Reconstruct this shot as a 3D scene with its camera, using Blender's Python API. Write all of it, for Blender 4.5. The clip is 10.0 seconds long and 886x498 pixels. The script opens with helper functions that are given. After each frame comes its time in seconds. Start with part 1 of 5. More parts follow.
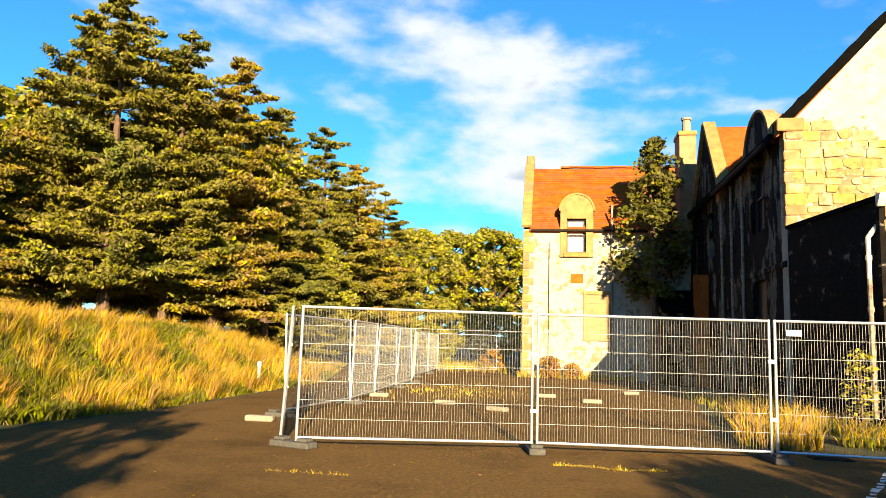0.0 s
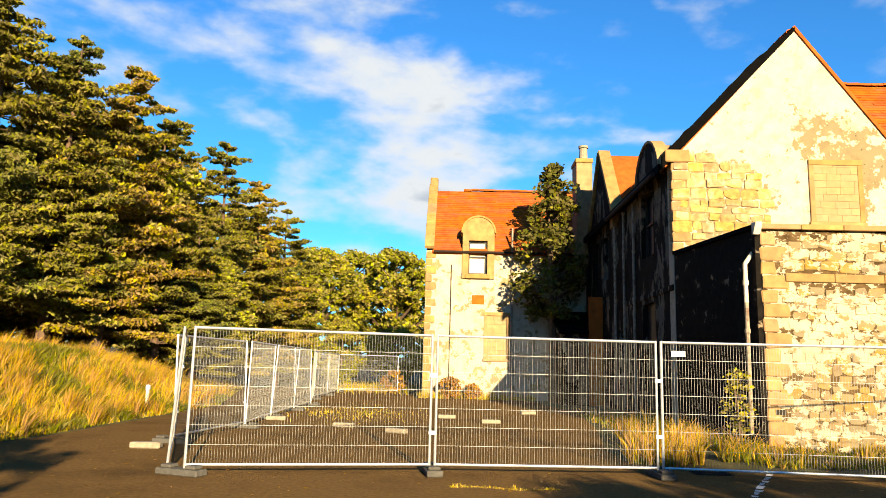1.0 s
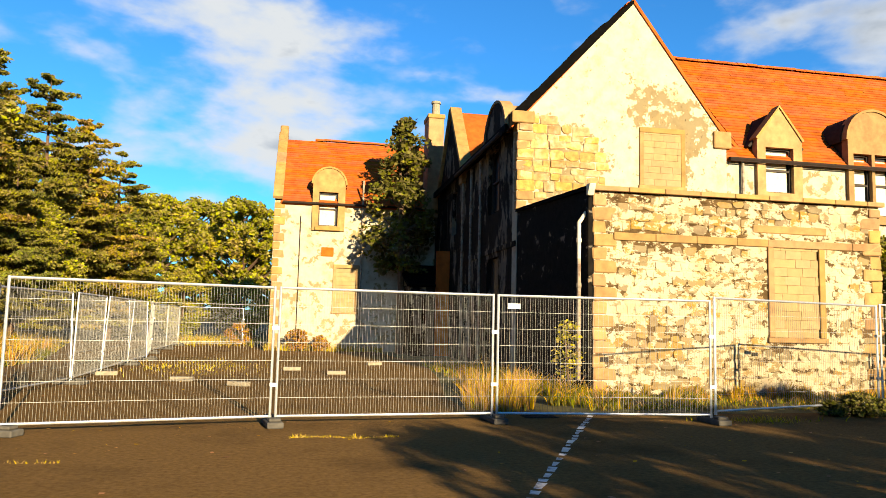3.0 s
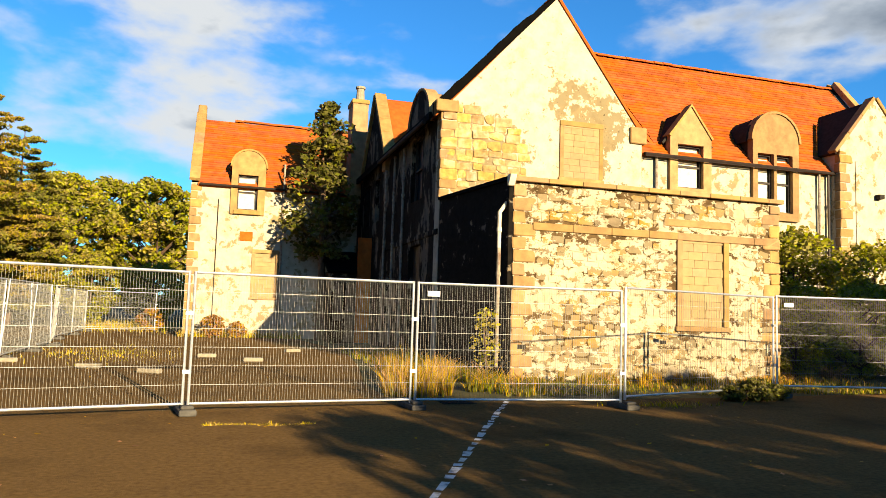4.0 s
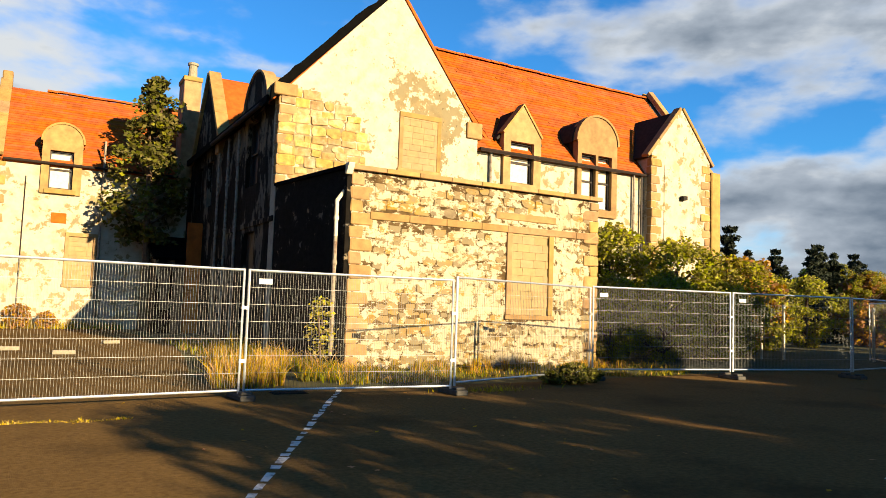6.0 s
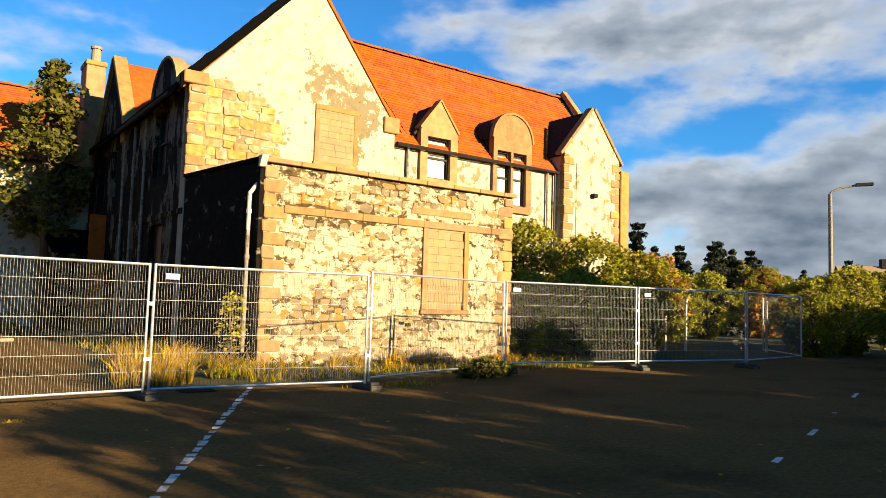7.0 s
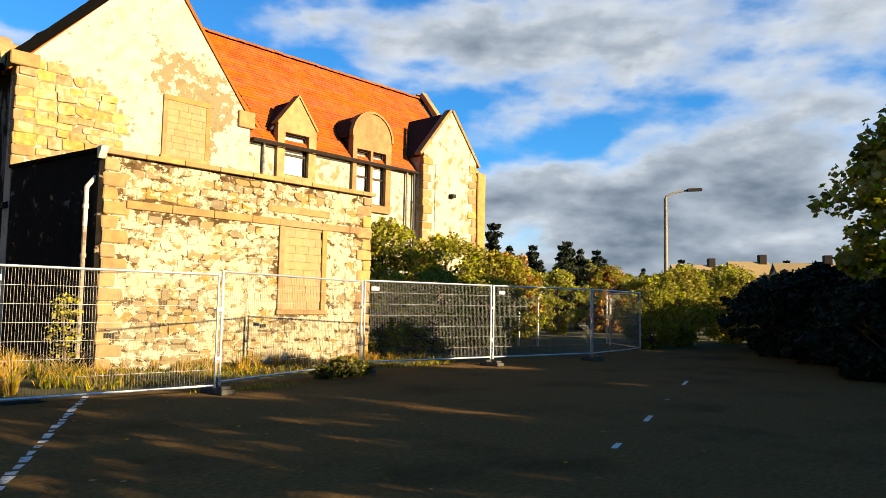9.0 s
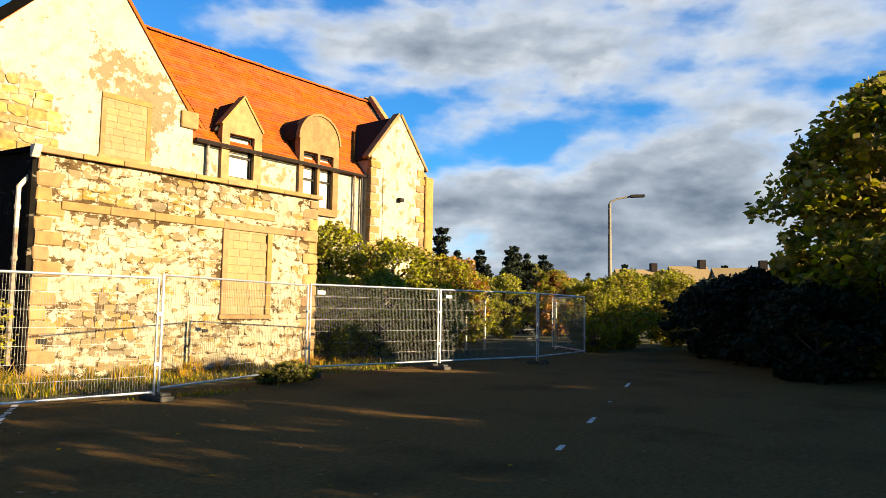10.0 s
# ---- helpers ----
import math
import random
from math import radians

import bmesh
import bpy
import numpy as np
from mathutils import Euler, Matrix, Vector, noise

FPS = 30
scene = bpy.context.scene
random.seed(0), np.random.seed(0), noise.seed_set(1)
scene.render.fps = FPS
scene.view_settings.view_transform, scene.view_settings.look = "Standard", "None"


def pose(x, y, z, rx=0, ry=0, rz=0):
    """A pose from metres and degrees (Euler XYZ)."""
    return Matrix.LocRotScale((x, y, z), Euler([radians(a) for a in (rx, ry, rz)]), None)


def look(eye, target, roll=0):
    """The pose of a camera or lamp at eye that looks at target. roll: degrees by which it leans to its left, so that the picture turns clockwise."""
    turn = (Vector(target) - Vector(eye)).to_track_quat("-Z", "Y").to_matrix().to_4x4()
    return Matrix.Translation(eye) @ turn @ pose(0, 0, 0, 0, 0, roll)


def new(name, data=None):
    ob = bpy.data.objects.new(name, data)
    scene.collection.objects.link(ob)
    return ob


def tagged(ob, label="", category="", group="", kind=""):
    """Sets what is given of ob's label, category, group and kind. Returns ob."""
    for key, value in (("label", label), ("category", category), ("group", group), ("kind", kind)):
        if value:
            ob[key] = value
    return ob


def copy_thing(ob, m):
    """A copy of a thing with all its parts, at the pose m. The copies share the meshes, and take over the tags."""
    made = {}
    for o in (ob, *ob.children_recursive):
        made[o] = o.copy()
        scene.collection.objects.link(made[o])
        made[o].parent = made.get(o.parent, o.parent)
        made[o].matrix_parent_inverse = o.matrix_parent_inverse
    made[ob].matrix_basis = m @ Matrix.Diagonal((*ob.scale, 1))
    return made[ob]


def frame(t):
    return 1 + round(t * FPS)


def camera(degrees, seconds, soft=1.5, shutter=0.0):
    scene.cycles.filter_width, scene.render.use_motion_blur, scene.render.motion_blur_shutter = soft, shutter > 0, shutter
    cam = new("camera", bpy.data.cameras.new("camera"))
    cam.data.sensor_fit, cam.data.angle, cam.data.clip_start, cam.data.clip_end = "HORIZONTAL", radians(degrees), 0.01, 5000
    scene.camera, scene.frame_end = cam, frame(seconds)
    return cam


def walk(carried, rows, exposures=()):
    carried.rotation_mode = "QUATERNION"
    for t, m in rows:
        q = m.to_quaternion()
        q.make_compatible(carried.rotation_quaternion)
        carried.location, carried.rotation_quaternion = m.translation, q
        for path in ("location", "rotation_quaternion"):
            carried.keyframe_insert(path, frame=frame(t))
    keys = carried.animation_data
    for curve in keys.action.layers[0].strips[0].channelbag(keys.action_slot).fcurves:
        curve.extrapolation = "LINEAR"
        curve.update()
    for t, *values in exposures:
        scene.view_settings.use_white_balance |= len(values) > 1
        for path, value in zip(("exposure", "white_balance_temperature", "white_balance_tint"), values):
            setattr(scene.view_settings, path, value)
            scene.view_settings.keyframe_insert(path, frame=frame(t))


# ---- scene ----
EXPOSURE = 2.1
cam = camera(63.52, 10.0, soft=0.8)
# seconds, x, y, z, yaw, pitch, roll
ROWS = [
    (0.0, 0.000, -0.000, 1.596, 8.75, 7.40, -1.76),
    (0.5, 0.025, 0.006, 1.604, 4.93, 8.77, -1.91),
    (1.0, 0.044, -0.000, 1.610, 1.01, 9.24, -1.51),
    (1.5, 0.067, -0.001, 1.612, -2.17, 8.78, -1.33),
    (2.0, 0.078, 0.000, 1.605, -4.92, 8.51, -1.35),
    (2.5, 0.114, -0.020, 1.611, -8.02, 6.82, -1.21),
    (4.0, 0.160, -0.083, 1.608, -17.10, 4.93, -1.81),
    (4.5, 0.169, -0.087, 1.606, -21.10, 4.69, -1.74),
    (5.0, 0.187, -0.085, 1.597, -23.85, 5.14, -1.59),
    (5.5, 0.225, -0.094, 1.586, -26.89, 5.28, -1.63),
    (6.0, 0.225, -0.117, 1.591, -29.94, 4.52, -1.89),
    (7.5, 0.270, -0.167, 1.607, -39.44, 4.39, -1.59),
    (8.0, 0.276, -0.157, 1.594, -41.87, 4.31, -1.59),
    (8.5, 0.301, -0.149, 1.583, -44.60, 4.37, -1.23),
    (9.0, 0.343, -0.161, 1.590, -47.59, 4.51, -0.98),
    (9.5, 0.338, -0.151, 1.588, -50.28, 4.83, -0.80),
    (10.0, 0.366, -0.168, 1.585, -51.75, 4.91, -0.87),
]
walk(cam, [(t, pose(x, y, z, 90 + pitch, roll, yaw)) for t, x, y, z, yaw, pitch, roll in ROWS], 
     exposures=[(t, EXPOSURE + e) for t, e in ((0.0, 0.25), (0.5, 0.08), (2.0, 0.0), (2.5, -0.05), (4.0, -0.12), (6.0, -0.16), (8.0, -0.12), (10.0, 0.0))])

# ---------------------------------------------------------------- light
SUN_EL, SUN_RATIO = 14.6, 0.275          # height in degrees; sideways drift of shadows per metre of depth
sun_dir = Vector((SUN_RATIO, -1.0, 0.0)).normalized()
sun_az = math.atan2(sun_dir.x, sun_dir.y)
to_sun = Vector((sun_dir.x * math.cos(radians(SUN_EL)), sun_dir.y * math.cos(radians(SUN_EL)), math.sin(radians(SUN_EL))))

world = bpy.data.worlds.new("sky")
scene.world = world
world.use_nodes = True
wn, wl = world.node_tree.nodes, world.node_tree.links
wn.clear()


def wnode(kind, **values):
    n = wn.new(kind)
    for k, v in values.items():
        n.inputs[k].default_value = v
    return n


sky = wn.new("ShaderNodeTexSky")
sky.sky_type, sky.sun_disc = "NISHITA", False
sky.sun_elevation, sky.sun_rotation = radians(SUN_EL), sun_az
sky.air_density, sky.dust_density, sky.ozone_density = 1.0, 0.0, 3.0
tint = wn.new("ShaderNodeMix")
tint.data_type, tint.blend_type = "RGBA", "MULTIPLY"
tint.inputs[0].default_value = 1.0
tint.inputs[7].default_value = (0.33, 0.96, 1.42, 1)
wl.new(sky.outputs[0], tint.inputs[6])
coord = wn.new("ShaderNodeTexCoord")
sep = wn.new("ShaderNodeSeparateXYZ")
wl.new(coord.outputs["Generated"], sep.inputs[0])


def wmath(op, a, b=None, clamp=False):
    n = wn.new("ShaderNodeMath")
    n.operation, n.use_clamp = op, clamp
    for i, v in enumerate((a, b)):
        if v is None:
            continue
        if isinstance(v, (int, float)):
            n.inputs[i].default_value = v
        else:
            wl.new(v, n.inputs[i])
    return n.outputs[0]


# cloud banks by bearing and height above the horizon, in degrees: bearing, height, half widths, tilt, amount
BANKS = [(-9, 24.5, 6.5, 2.0, -12, 0.27), (-4, 21.0, 8.0, 1.8, -8, 0.29), (-3, 17.5, 5.0, 3.4, 10, 0.27), (-1, 15.0, 8.0, 1.9, 0, 0.24), (-9, 13.2, 8.0, 1.2, 4, 0.22),
         (-5, 10.8, 10.0, 0.9, -5, 0.2), (-20, 23.8, 7.0, 1.9, -10, 0.21), (-16, 18.6, 4.5, 0.9, -14, 0.18), (-30, 22.0, 6.0, 3.0, -8, 0.2), (-12, 28.0, 9.0, 1.4, 0, 0.16),
         (8, 19.4, 1.8, 0.6, 8, 0.15), (13, 17.4, 3.2, 0.8, -5, 0.2), (3, 26.5, 2.5, 0.8, -10, 0.13), (38, 22.5, 3.5, 1.4, 0, 0.17), (43, 20.2, 6.0, 1.3, 12, 0.22),
         (42, 17.6, 4.5, 0.8, 0, 0.19), (47, 23.5, 8.0, 2.2, 8, 0.22), (53, 20.0, 6.5, 2.8, 6, 0.34), (59, 22.5, 7.0, 3.4, 20, 0.32), (58, 16.6, 3.0, 1.3, 25, 0.2),
         (68, 20.5, 7.0, 3.0, 18, 0.29), (73, 15.0, 5.5, 2.8, 15, 0.31), (80, 22.0, 8.0, 4.0, 0, 0.29), (70, 11.0, 6.0, 2.0, 8, 0.44), (57, 9.6, 9.0, 1.9, 0, 0.42),
         (54, 6.6, 14.0, 1.7, 0, 0.38), (73, 7.0, 12.0, 2.0, 0, 0.36), (88, 11.0, 9.0, 5.0, 0, 0.34), (50, 13.2, 3.0, 0.7, 0, 0.12), (62, 12.8, 3.0, 0.8, 15, 0.14),
         (62, 2.6, 30, 1.8, 0, 0.42), (-4, 8.0, 14, 1.6, 0, 0.12)]
bearing = wmath("MULTIPLY", wmath("ARCTAN2", sep.outputs[0], sep.outputs[1]), 180 / math.pi)
height = wmath("MULTIPLY", wmath("ARCSINE", sep.outputs[2]), 180 / math.pi)
flat = wn.new("ShaderNodeCombineXYZ")
wl.new(wmath("MULTIPLY", bearing, 0.06), flat.inputs[0])
wl.new(wmath("MULTIPLY", height, 0.13), flat.inputs[1])


def cloud_noise(where, turn, scale, detail, rough, bend):
    n = wnode("ShaderNodeTexNoise", Scale=scale, Detail=detail, Roughness=rough, Distortion=bend)
    shift = wnode("ShaderNodeMapping")
    shift.inputs["Location"].default_value = where
    shift.inputs["Rotation"].default_value = (0, 0, turn)
    wl.new(flat.outputs[0], shift.inputs[0])
    wl.new(shift.outputs[0], n.inputs["Vector"])
    return n


# the banks' outlines are torn by a slow noise, their bodies by a fine one
tear = cloud_noise((8.1, 2.2, 0.0), 0.2, 2.2, 5.0, 0.55, 0.0)
torn = wn.new("ShaderNodeSeparateXYZ")
wl.new(tear.outputs["Color"], torn.inputs[0])
bearing_t = wmath("ADD", bearing, wmath("MULTIPLY", wmath("SUBTRACT", torn.outputs[0], 0.5), 14.0))
height_t = wmath("ADD", height, wmath("MULTIPLY", wmath("SUBTRACT", torn.outputs[1], 0.5), 5.0))
billow = cloud_noise((3.7, 1.3, 0.0), 0.25, 2.3, 7.0, 0.50, 0.1)
cover = wmath("ADD", wmath("MULTIPLY", wmath("SUBTRACT", billow.outputs[0], 0.5), 1.15), 0.15)
for az, el, wa, we, tilt, amount in BANKS:
    ca, sa = math.cos(radians(tilt)), math.sin(radians(tilt))
    du, dv = wmath("SUBTRACT", bearing_t, az), wmath("SUBTRACT", height_t, el)
    da = wmath("ADD", wmath("MULTIPLY", du, ca / wa), wmath("MULTIPLY", dv, sa / wa))
    de = wmath("SUBTRACT", wmath("MULTIPLY", dv, ca / we), wmath("MULTIPLY", du, sa / we))
    g = wmath("EXPONENT", wmath("MULTIPLY", wmath("ADD", wmath("MULTIPLY", da, da), wmath("MULTIPLY", de, de)), -0.7))
    cover = wmath("ADD", cover, wmath("MULTIPLY", g, amount))
cover = wmath("ADD", cover, wmath("MULTIPLY", wmath("EXPONENT", wmath("MULTIPLY", height, -0.16)), 0.34))
# cloud is thinned above the view to lower fill light in the shade
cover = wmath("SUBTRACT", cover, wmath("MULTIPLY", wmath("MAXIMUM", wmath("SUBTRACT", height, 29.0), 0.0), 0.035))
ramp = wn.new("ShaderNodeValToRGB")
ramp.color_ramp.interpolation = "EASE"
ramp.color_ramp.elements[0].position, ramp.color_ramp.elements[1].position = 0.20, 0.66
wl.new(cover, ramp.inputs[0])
shade = wn.new("ShaderNodeValToRGB")      # thin cloud white, thick bellies grey
shade.color_ramp.elements[0].position, shade.color_ramp.elements[0].color = 0.46, (0.85, 0.89, 0.92, 1)
shade.color_ramp.elements[1].position, shade.color_ramp.elements[1].color = 1.0, (0.19, 0.25, 0.33, 1)
mid = shade.color_ramp.elements.new(0.66)
mid.color = (0.50, 0.57, 0.66, 1)
grain = cloud_noise((1.2, 6.3, 0.0), 0.15, 3.6, 5.0, 0.5, 0.1)
westward = wmath("MULTIPLY", wmath("MAXIMUM", wmath("SUBTRACT", 30.0, bearing), 0.0), 0.0065)      # brighter, thinner cloud towards the west
wl.new(wmath("SUBTRACT", wmath("ADD", cover, wmath("MULTIPLY", wmath("SUBTRACT", grain.outputs[0], 0.5), 0.5)), westward), shade.inputs[0])
lit = wn.new("ShaderNodeMix")
lit.data_type = "RGBA"
wl.new(ramp.outputs[0], lit.inputs[0])
SKY = 0.18
skyb = wn.new("ShaderNodeMix")
skyb.data_type, skyb.blend_type = "RGBA", "MULTIPLY"
skyb.inputs[0].default_value = 1.0
skyb.inputs[7].default_value = (SKY, SKY, SKY, 1)
wl.new(tint.outputs[2], skyb.inputs[6])
wl.new(skyb.outputs[2], lit.inputs[6])
wl.new(shade.outputs[0], lit.inputs[7])
bg = wn.new("ShaderNodeBackground")
bg.inputs[1].default_value = 0.224
wl.new(lit.outputs[2], bg.inputs[0])
wout = wn.new("ShaderNodeOutputWorld")
wl.new(bg.outputs[0], wout.inputs[0])

sun = new("sun", bpy.data.lights.new("sun", "SUN"))
sun.data.energy, sun.data.angle, sun.data.color = 5.0, radians(0.5), (1.0, 0.805, 0.49)
sun.matrix_world = look(Vector((0, 0, 60)) + to_sun * 10, (0, 0, 60))


# ---------------------------------------------------------------- materials
def material(name, base, rough=0.85, metal=0.0, var=0.25, scale=6.0, bump=0.3, bump_scale=40.0, stain=None, stain_amount=0.35,
             stain_scale=1.2, by_object=0.0, by_island=0.0, translucent=0.0, spec=0.2):
    m = bpy.data.materials.new(name)
    m.use_nodes = True
    nt = m.node_tree
    b = nt.nodes["Principled BSDF"]
    b.inputs["Roughness"].default_value, b.inputs["Metallic"].default_value = rough, metal
    b.inputs["Specular IOR Level"].default_value = 0.5 if metal else spec
    tc = nt.nodes.new("ShaderNodeTexCoord")
    geo = nt.nodes.new("ShaderNodeNewGeometry")
    pos = geo.outputs["Position"]

    def noise_tex(s, detail=6.0, r=0.6):
        n = nt.nodes.new("ShaderNodeTexNoise")
        n.inputs["Scale"].default_value, n.inputs["Detail"].default_value, n.inputs["Roughness"].default_value = s, detail, r
        nt.links.new(pos, n.inputs["Vector"])
        return n.outputs[0]

    def mix(fac, a, c, blend="MIX"):
        n = nt.nodes.new("ShaderNodeMix")
        n.data_type, n.blend_type = "RGBA", blend
        for sock, v in ((n.inputs[0], fac), (n.inputs[6], a), (n.inputs[7], c)):
            if isinstance(v, (tuple, float, int)):
                sock.default_value = (*v, 1) if isinstance(v, tuple) else v
            else:
                nt.links.new(v, sock)
        return n.outputs[2]

    def rng(v, lo, hi, a=0.0, z=1.0):
        n = nt.nodes.new("ShaderNodeMapRange")
        nt.links.new(v, n.inputs[0])
        for i, q in enumerate((lo, hi, a, z)):
            n.inputs[i + 1].default_value = q
        return n.outputs[0]

    dark = tuple(c * (1 - var) for c in base)
    light = tuple(min(1, c * (1 + var)) for c in base)
    col = mix(rng(noise_tex(scale), 0.3, 0.7), dark, light)
    if stain:
        col = mix(rng(noise_tex(stain_scale, 5, 0.65), 0.5, 0.68, 0.0, stain_amount), col, stain)
    for on, amount, kind in ((by_object, by_object, "obj"), (by_island, by_island, "isl")):
        if on:
            if kind == "obj":
                src = nt.nodes.new("ShaderNodeObjectInfo").outputs["Random"]
            else:
                src = geo.outputs["Random Per Island"]
            hsv = nt.nodes.new("ShaderNodeHueSaturation")
            nt.links.new(rng(src, 0, 1, 1 - amount, 1 + amount), hsv.inputs["Value"])
            mul = nt.nodes.new("ShaderNodeMath")
            mul.operation = "MULTIPLY"
            mul.inputs[1].default_value = 7.31
            nt.links.new(src, mul.inputs[0])
            fr = nt.nodes.new("ShaderNodeMath")
            fr.operation = "FRACT"
            nt.links.new(mul.outputs[0], fr.inputs[0])
            nt.links.new(rng(fr.outputs[0], 0, 1, 0.5 - amount * 0.06, 0.5 + amount * 0.06), hsv.inputs["Hue"])
            nt.links.new(rng(fr.outputs[0], 0, 1, 1 - amount * 0.5, 1 + amount * 0.3), hsv.inputs["Saturation"])
            nt.links.new(col, hsv.inputs["Color"])
            col = hsv.outputs[0]
    nt.links.new(col, b.inputs["Base Color"])
    if bump:
        bn = nt.nodes.new("ShaderNodeBump")
        bn.inputs["Strength"].default_value, bn.inputs["Distance"].default_value = bump, 0.02
        nt.links.new(noise_tex(bump_scale, 4), bn.inputs["Height"])
        nt.links.new(bn.outputs[0], b.inputs["Normal"])
    if translucent:
        tr = nt.nodes.new("ShaderNodeBsdfTranslucent")
        nt.links.new(col, tr.inputs[0])
        ms = nt.nodes.new("ShaderNodeMixShader")
        ms.inputs[0].default_value = translucent
        out = nt.nodes["Material Output"]
        nt.links.new(b.outputs[0], ms.inputs[1])
        nt.links.new(tr.outputs[0], ms.inputs[2])
        nt.links.new(ms.outputs[0], out.inputs[0])
    return m


def harl_material(name, harl, stone, cover, seed, patches=(), grain=1.6, by_object=0.0, dim=0.5, broad=0.0, pits=0.0, grey=None, squash=1.0):
    """Lime harling that has fallen off in patches, down to the stone."""
    m = material(name, harl, 0.95, var=0.14, scale=3.0, bump=0.5, bump_scale=60, stain=(0.23, 0.165, 0.085), stain_amount=0.6, stain_scale=1.4, spec=0.05, by_object=0.0)
    nt = m.node_tree
    b = nt.nodes["Principled BSDF"]
    old = b.inputs["Base Color"].links[0].from_socket
    geo = nt.nodes.new("ShaderNodeNewGeometry")
    mp = nt.nodes.new("ShaderNodeMapping")
    mp.inputs["Location"].default_value = (seed, seed * 2, seed)
    mp.inputs["Scale"].default_value = (1, 1, squash)
    nt.links.new(geo.outputs["Position"], mp.inputs[0])
    n1 = nt.nodes.new("ShaderNodeTexNoise")
    n1.inputs["Scale"].default_value, n1.inputs["Detail"].default_value, n1.inputs["Roughness"].default_value = grain, 9, 0.7
    nt.links.new(mp.outputs[0], n1.inputs["Vector"])
    cut = nt.nodes.new("ShaderNodeMapRange")
    for i, q in enumerate((cover, cover + 0.03, 0, 1)):
        cut.inputs[i + 1].default_value = q
    level = n1.outputs[0]
    for px, pz, rx, rz in patches:
        sx = nt.nodes.new("ShaderNodeMapping")
        sx.inputs["Location"].default_value = (-px / rx, 0, -pz / rz)
        sx.inputs["Scale"].default_value = (1 / rx, 0, 1 / rz)
        nt.links.new(geo.outputs["Position"], sx.inputs[0])
        ln = nt.nodes.new("ShaderNodeVectorMath")
        ln.operation = "LENGTH"
        nt.links.new(sx.outputs[0], ln.inputs[0])
        mr = nt.nodes.new("ShaderNodeMapRange")
        for i, q in enumerate((0.6, 1.4, 0.165, 0.0)):
            mr.inputs[i + 1].default_value = q
        nt.links.new(ln.outputs["Value"], mr.inputs[0])
        ad = nt.nodes.new("ShaderNodeMath")
        nt.links.new(level, ad.inputs[0])
        nt.links.new(mr.outputs[0], ad.inputs[1])
        level = ad.outputs[0]
    if broad:                       # whole areas that have lost more or less of it
        n3 = nt.nodes.new("ShaderNodeTexNoise")
        n3.inputs["Scale"].default_value, n3.inputs["Detail"].default_value = 0.55, 3
        nt.links.new(mp.outputs[0], n3.inputs["Vector"])
        wide = nt.nodes.new("ShaderNodeMapRange")
        for i, q in enumerate((0.3, 0.7, -broad, broad)):
            wide.inputs[i + 1].default_value = q
        nt.links.new(n3.outputs[0], wide.inputs[0])
        ad = nt.nodes.new("ShaderNodeMath")
        nt.links.new(level, ad.inputs[0])
        nt.links.new(wide.outputs[0], ad.inputs[1])
        level = ad.outputs[0]
    nt.links.new(level, cut.inputs[0])
    n2 = nt.nodes.new("ShaderNodeTexNoise")
    n2.inputs["Scale"].default_value, n2.inputs["Detail"].default_value = 4.5, 6
    nt.links.new(mp.outputs[0], n2.inputs["Vector"])
    r2 = nt.nodes.new("ShaderNodeValToRGB")
    r2.color_ramp.elements[0].position, r2.color_ramp.elements[0].color = 0.36, (*[c * dim for c in stone], 1)
    r2.color_ramp.elements[1].position, r2.color_ramp.elements[1].color = 0.62, (*stone, 1)
    nt.links.new(n2.outputs[0], r2.inputs[0])
    bare = r2.outputs[0]
    if by_object:
        info = nt.nodes.new("ShaderNodeObjectInfo")
        value = nt.nodes.new("ShaderNodeMapRange")
        for i, q in enumerate((0, 1, 1 - by_object, 1 + by_object)):
            value.inputs[i + 1].default_value = q
        nt.links.new(info.outputs["Random"], value.inputs[0])
        hsv = nt.nodes.new("ShaderNodeHueSaturation")
        nt.links.new(value.outputs[0], hsv.inputs["Value"])
        nt.links.new(value.outputs[0], hsv.inputs["Saturation"])
        nt.links.new(bare, hsv.inputs["Color"])
        bare = hsv.outputs[0]
    for tone, size, lo, hi in ((grey, 1.7, 0.46, 0.60), ((0.035, 0.022, 0.012) if pits else None, 9.0, 0.72 - pits, 0.76 - pits)):
        if tone is None:
            continue
        n4 = nt.nodes.new("ShaderNodeTexNoise")
        n4.inputs["Scale"].default_value, n4.inputs["Detail"].default_value, n4.inputs["Roughness"].default_value = size, 5, 0.65
        nt.links.new(mp.outputs[0], n4.inputs["Vector"])
        mask = nt.nodes.new("ShaderNodeMapRange")
        for i, q in enumerate((lo, hi, 0, 0.85)):
            mask.inputs[i + 1].default_value = q
        nt.links.new(n4.outputs[0], mask.inputs[0])
        over = nt.nodes.new("ShaderNodeMix")
        over.data_type = "RGBA"
        over.inputs[7].default_value = (*tone, 1)
        nt.links.new(mask.outputs[0], over.inputs[0])
        nt.links.new(bare, over.inputs[6])
        bare = over.outputs[2]
    mx = nt.nodes.new("ShaderNodeMix")
    mx.data_type = "RGBA"
    nt.links.new(cut.outputs[0], mx.inputs[0])
    nt.links.new(old, mx.inputs[6])
    nt.links.new(bare, mx.inputs[7])
    nt.links.new(mx.outputs[2], b.inputs["Base Color"])
    return m


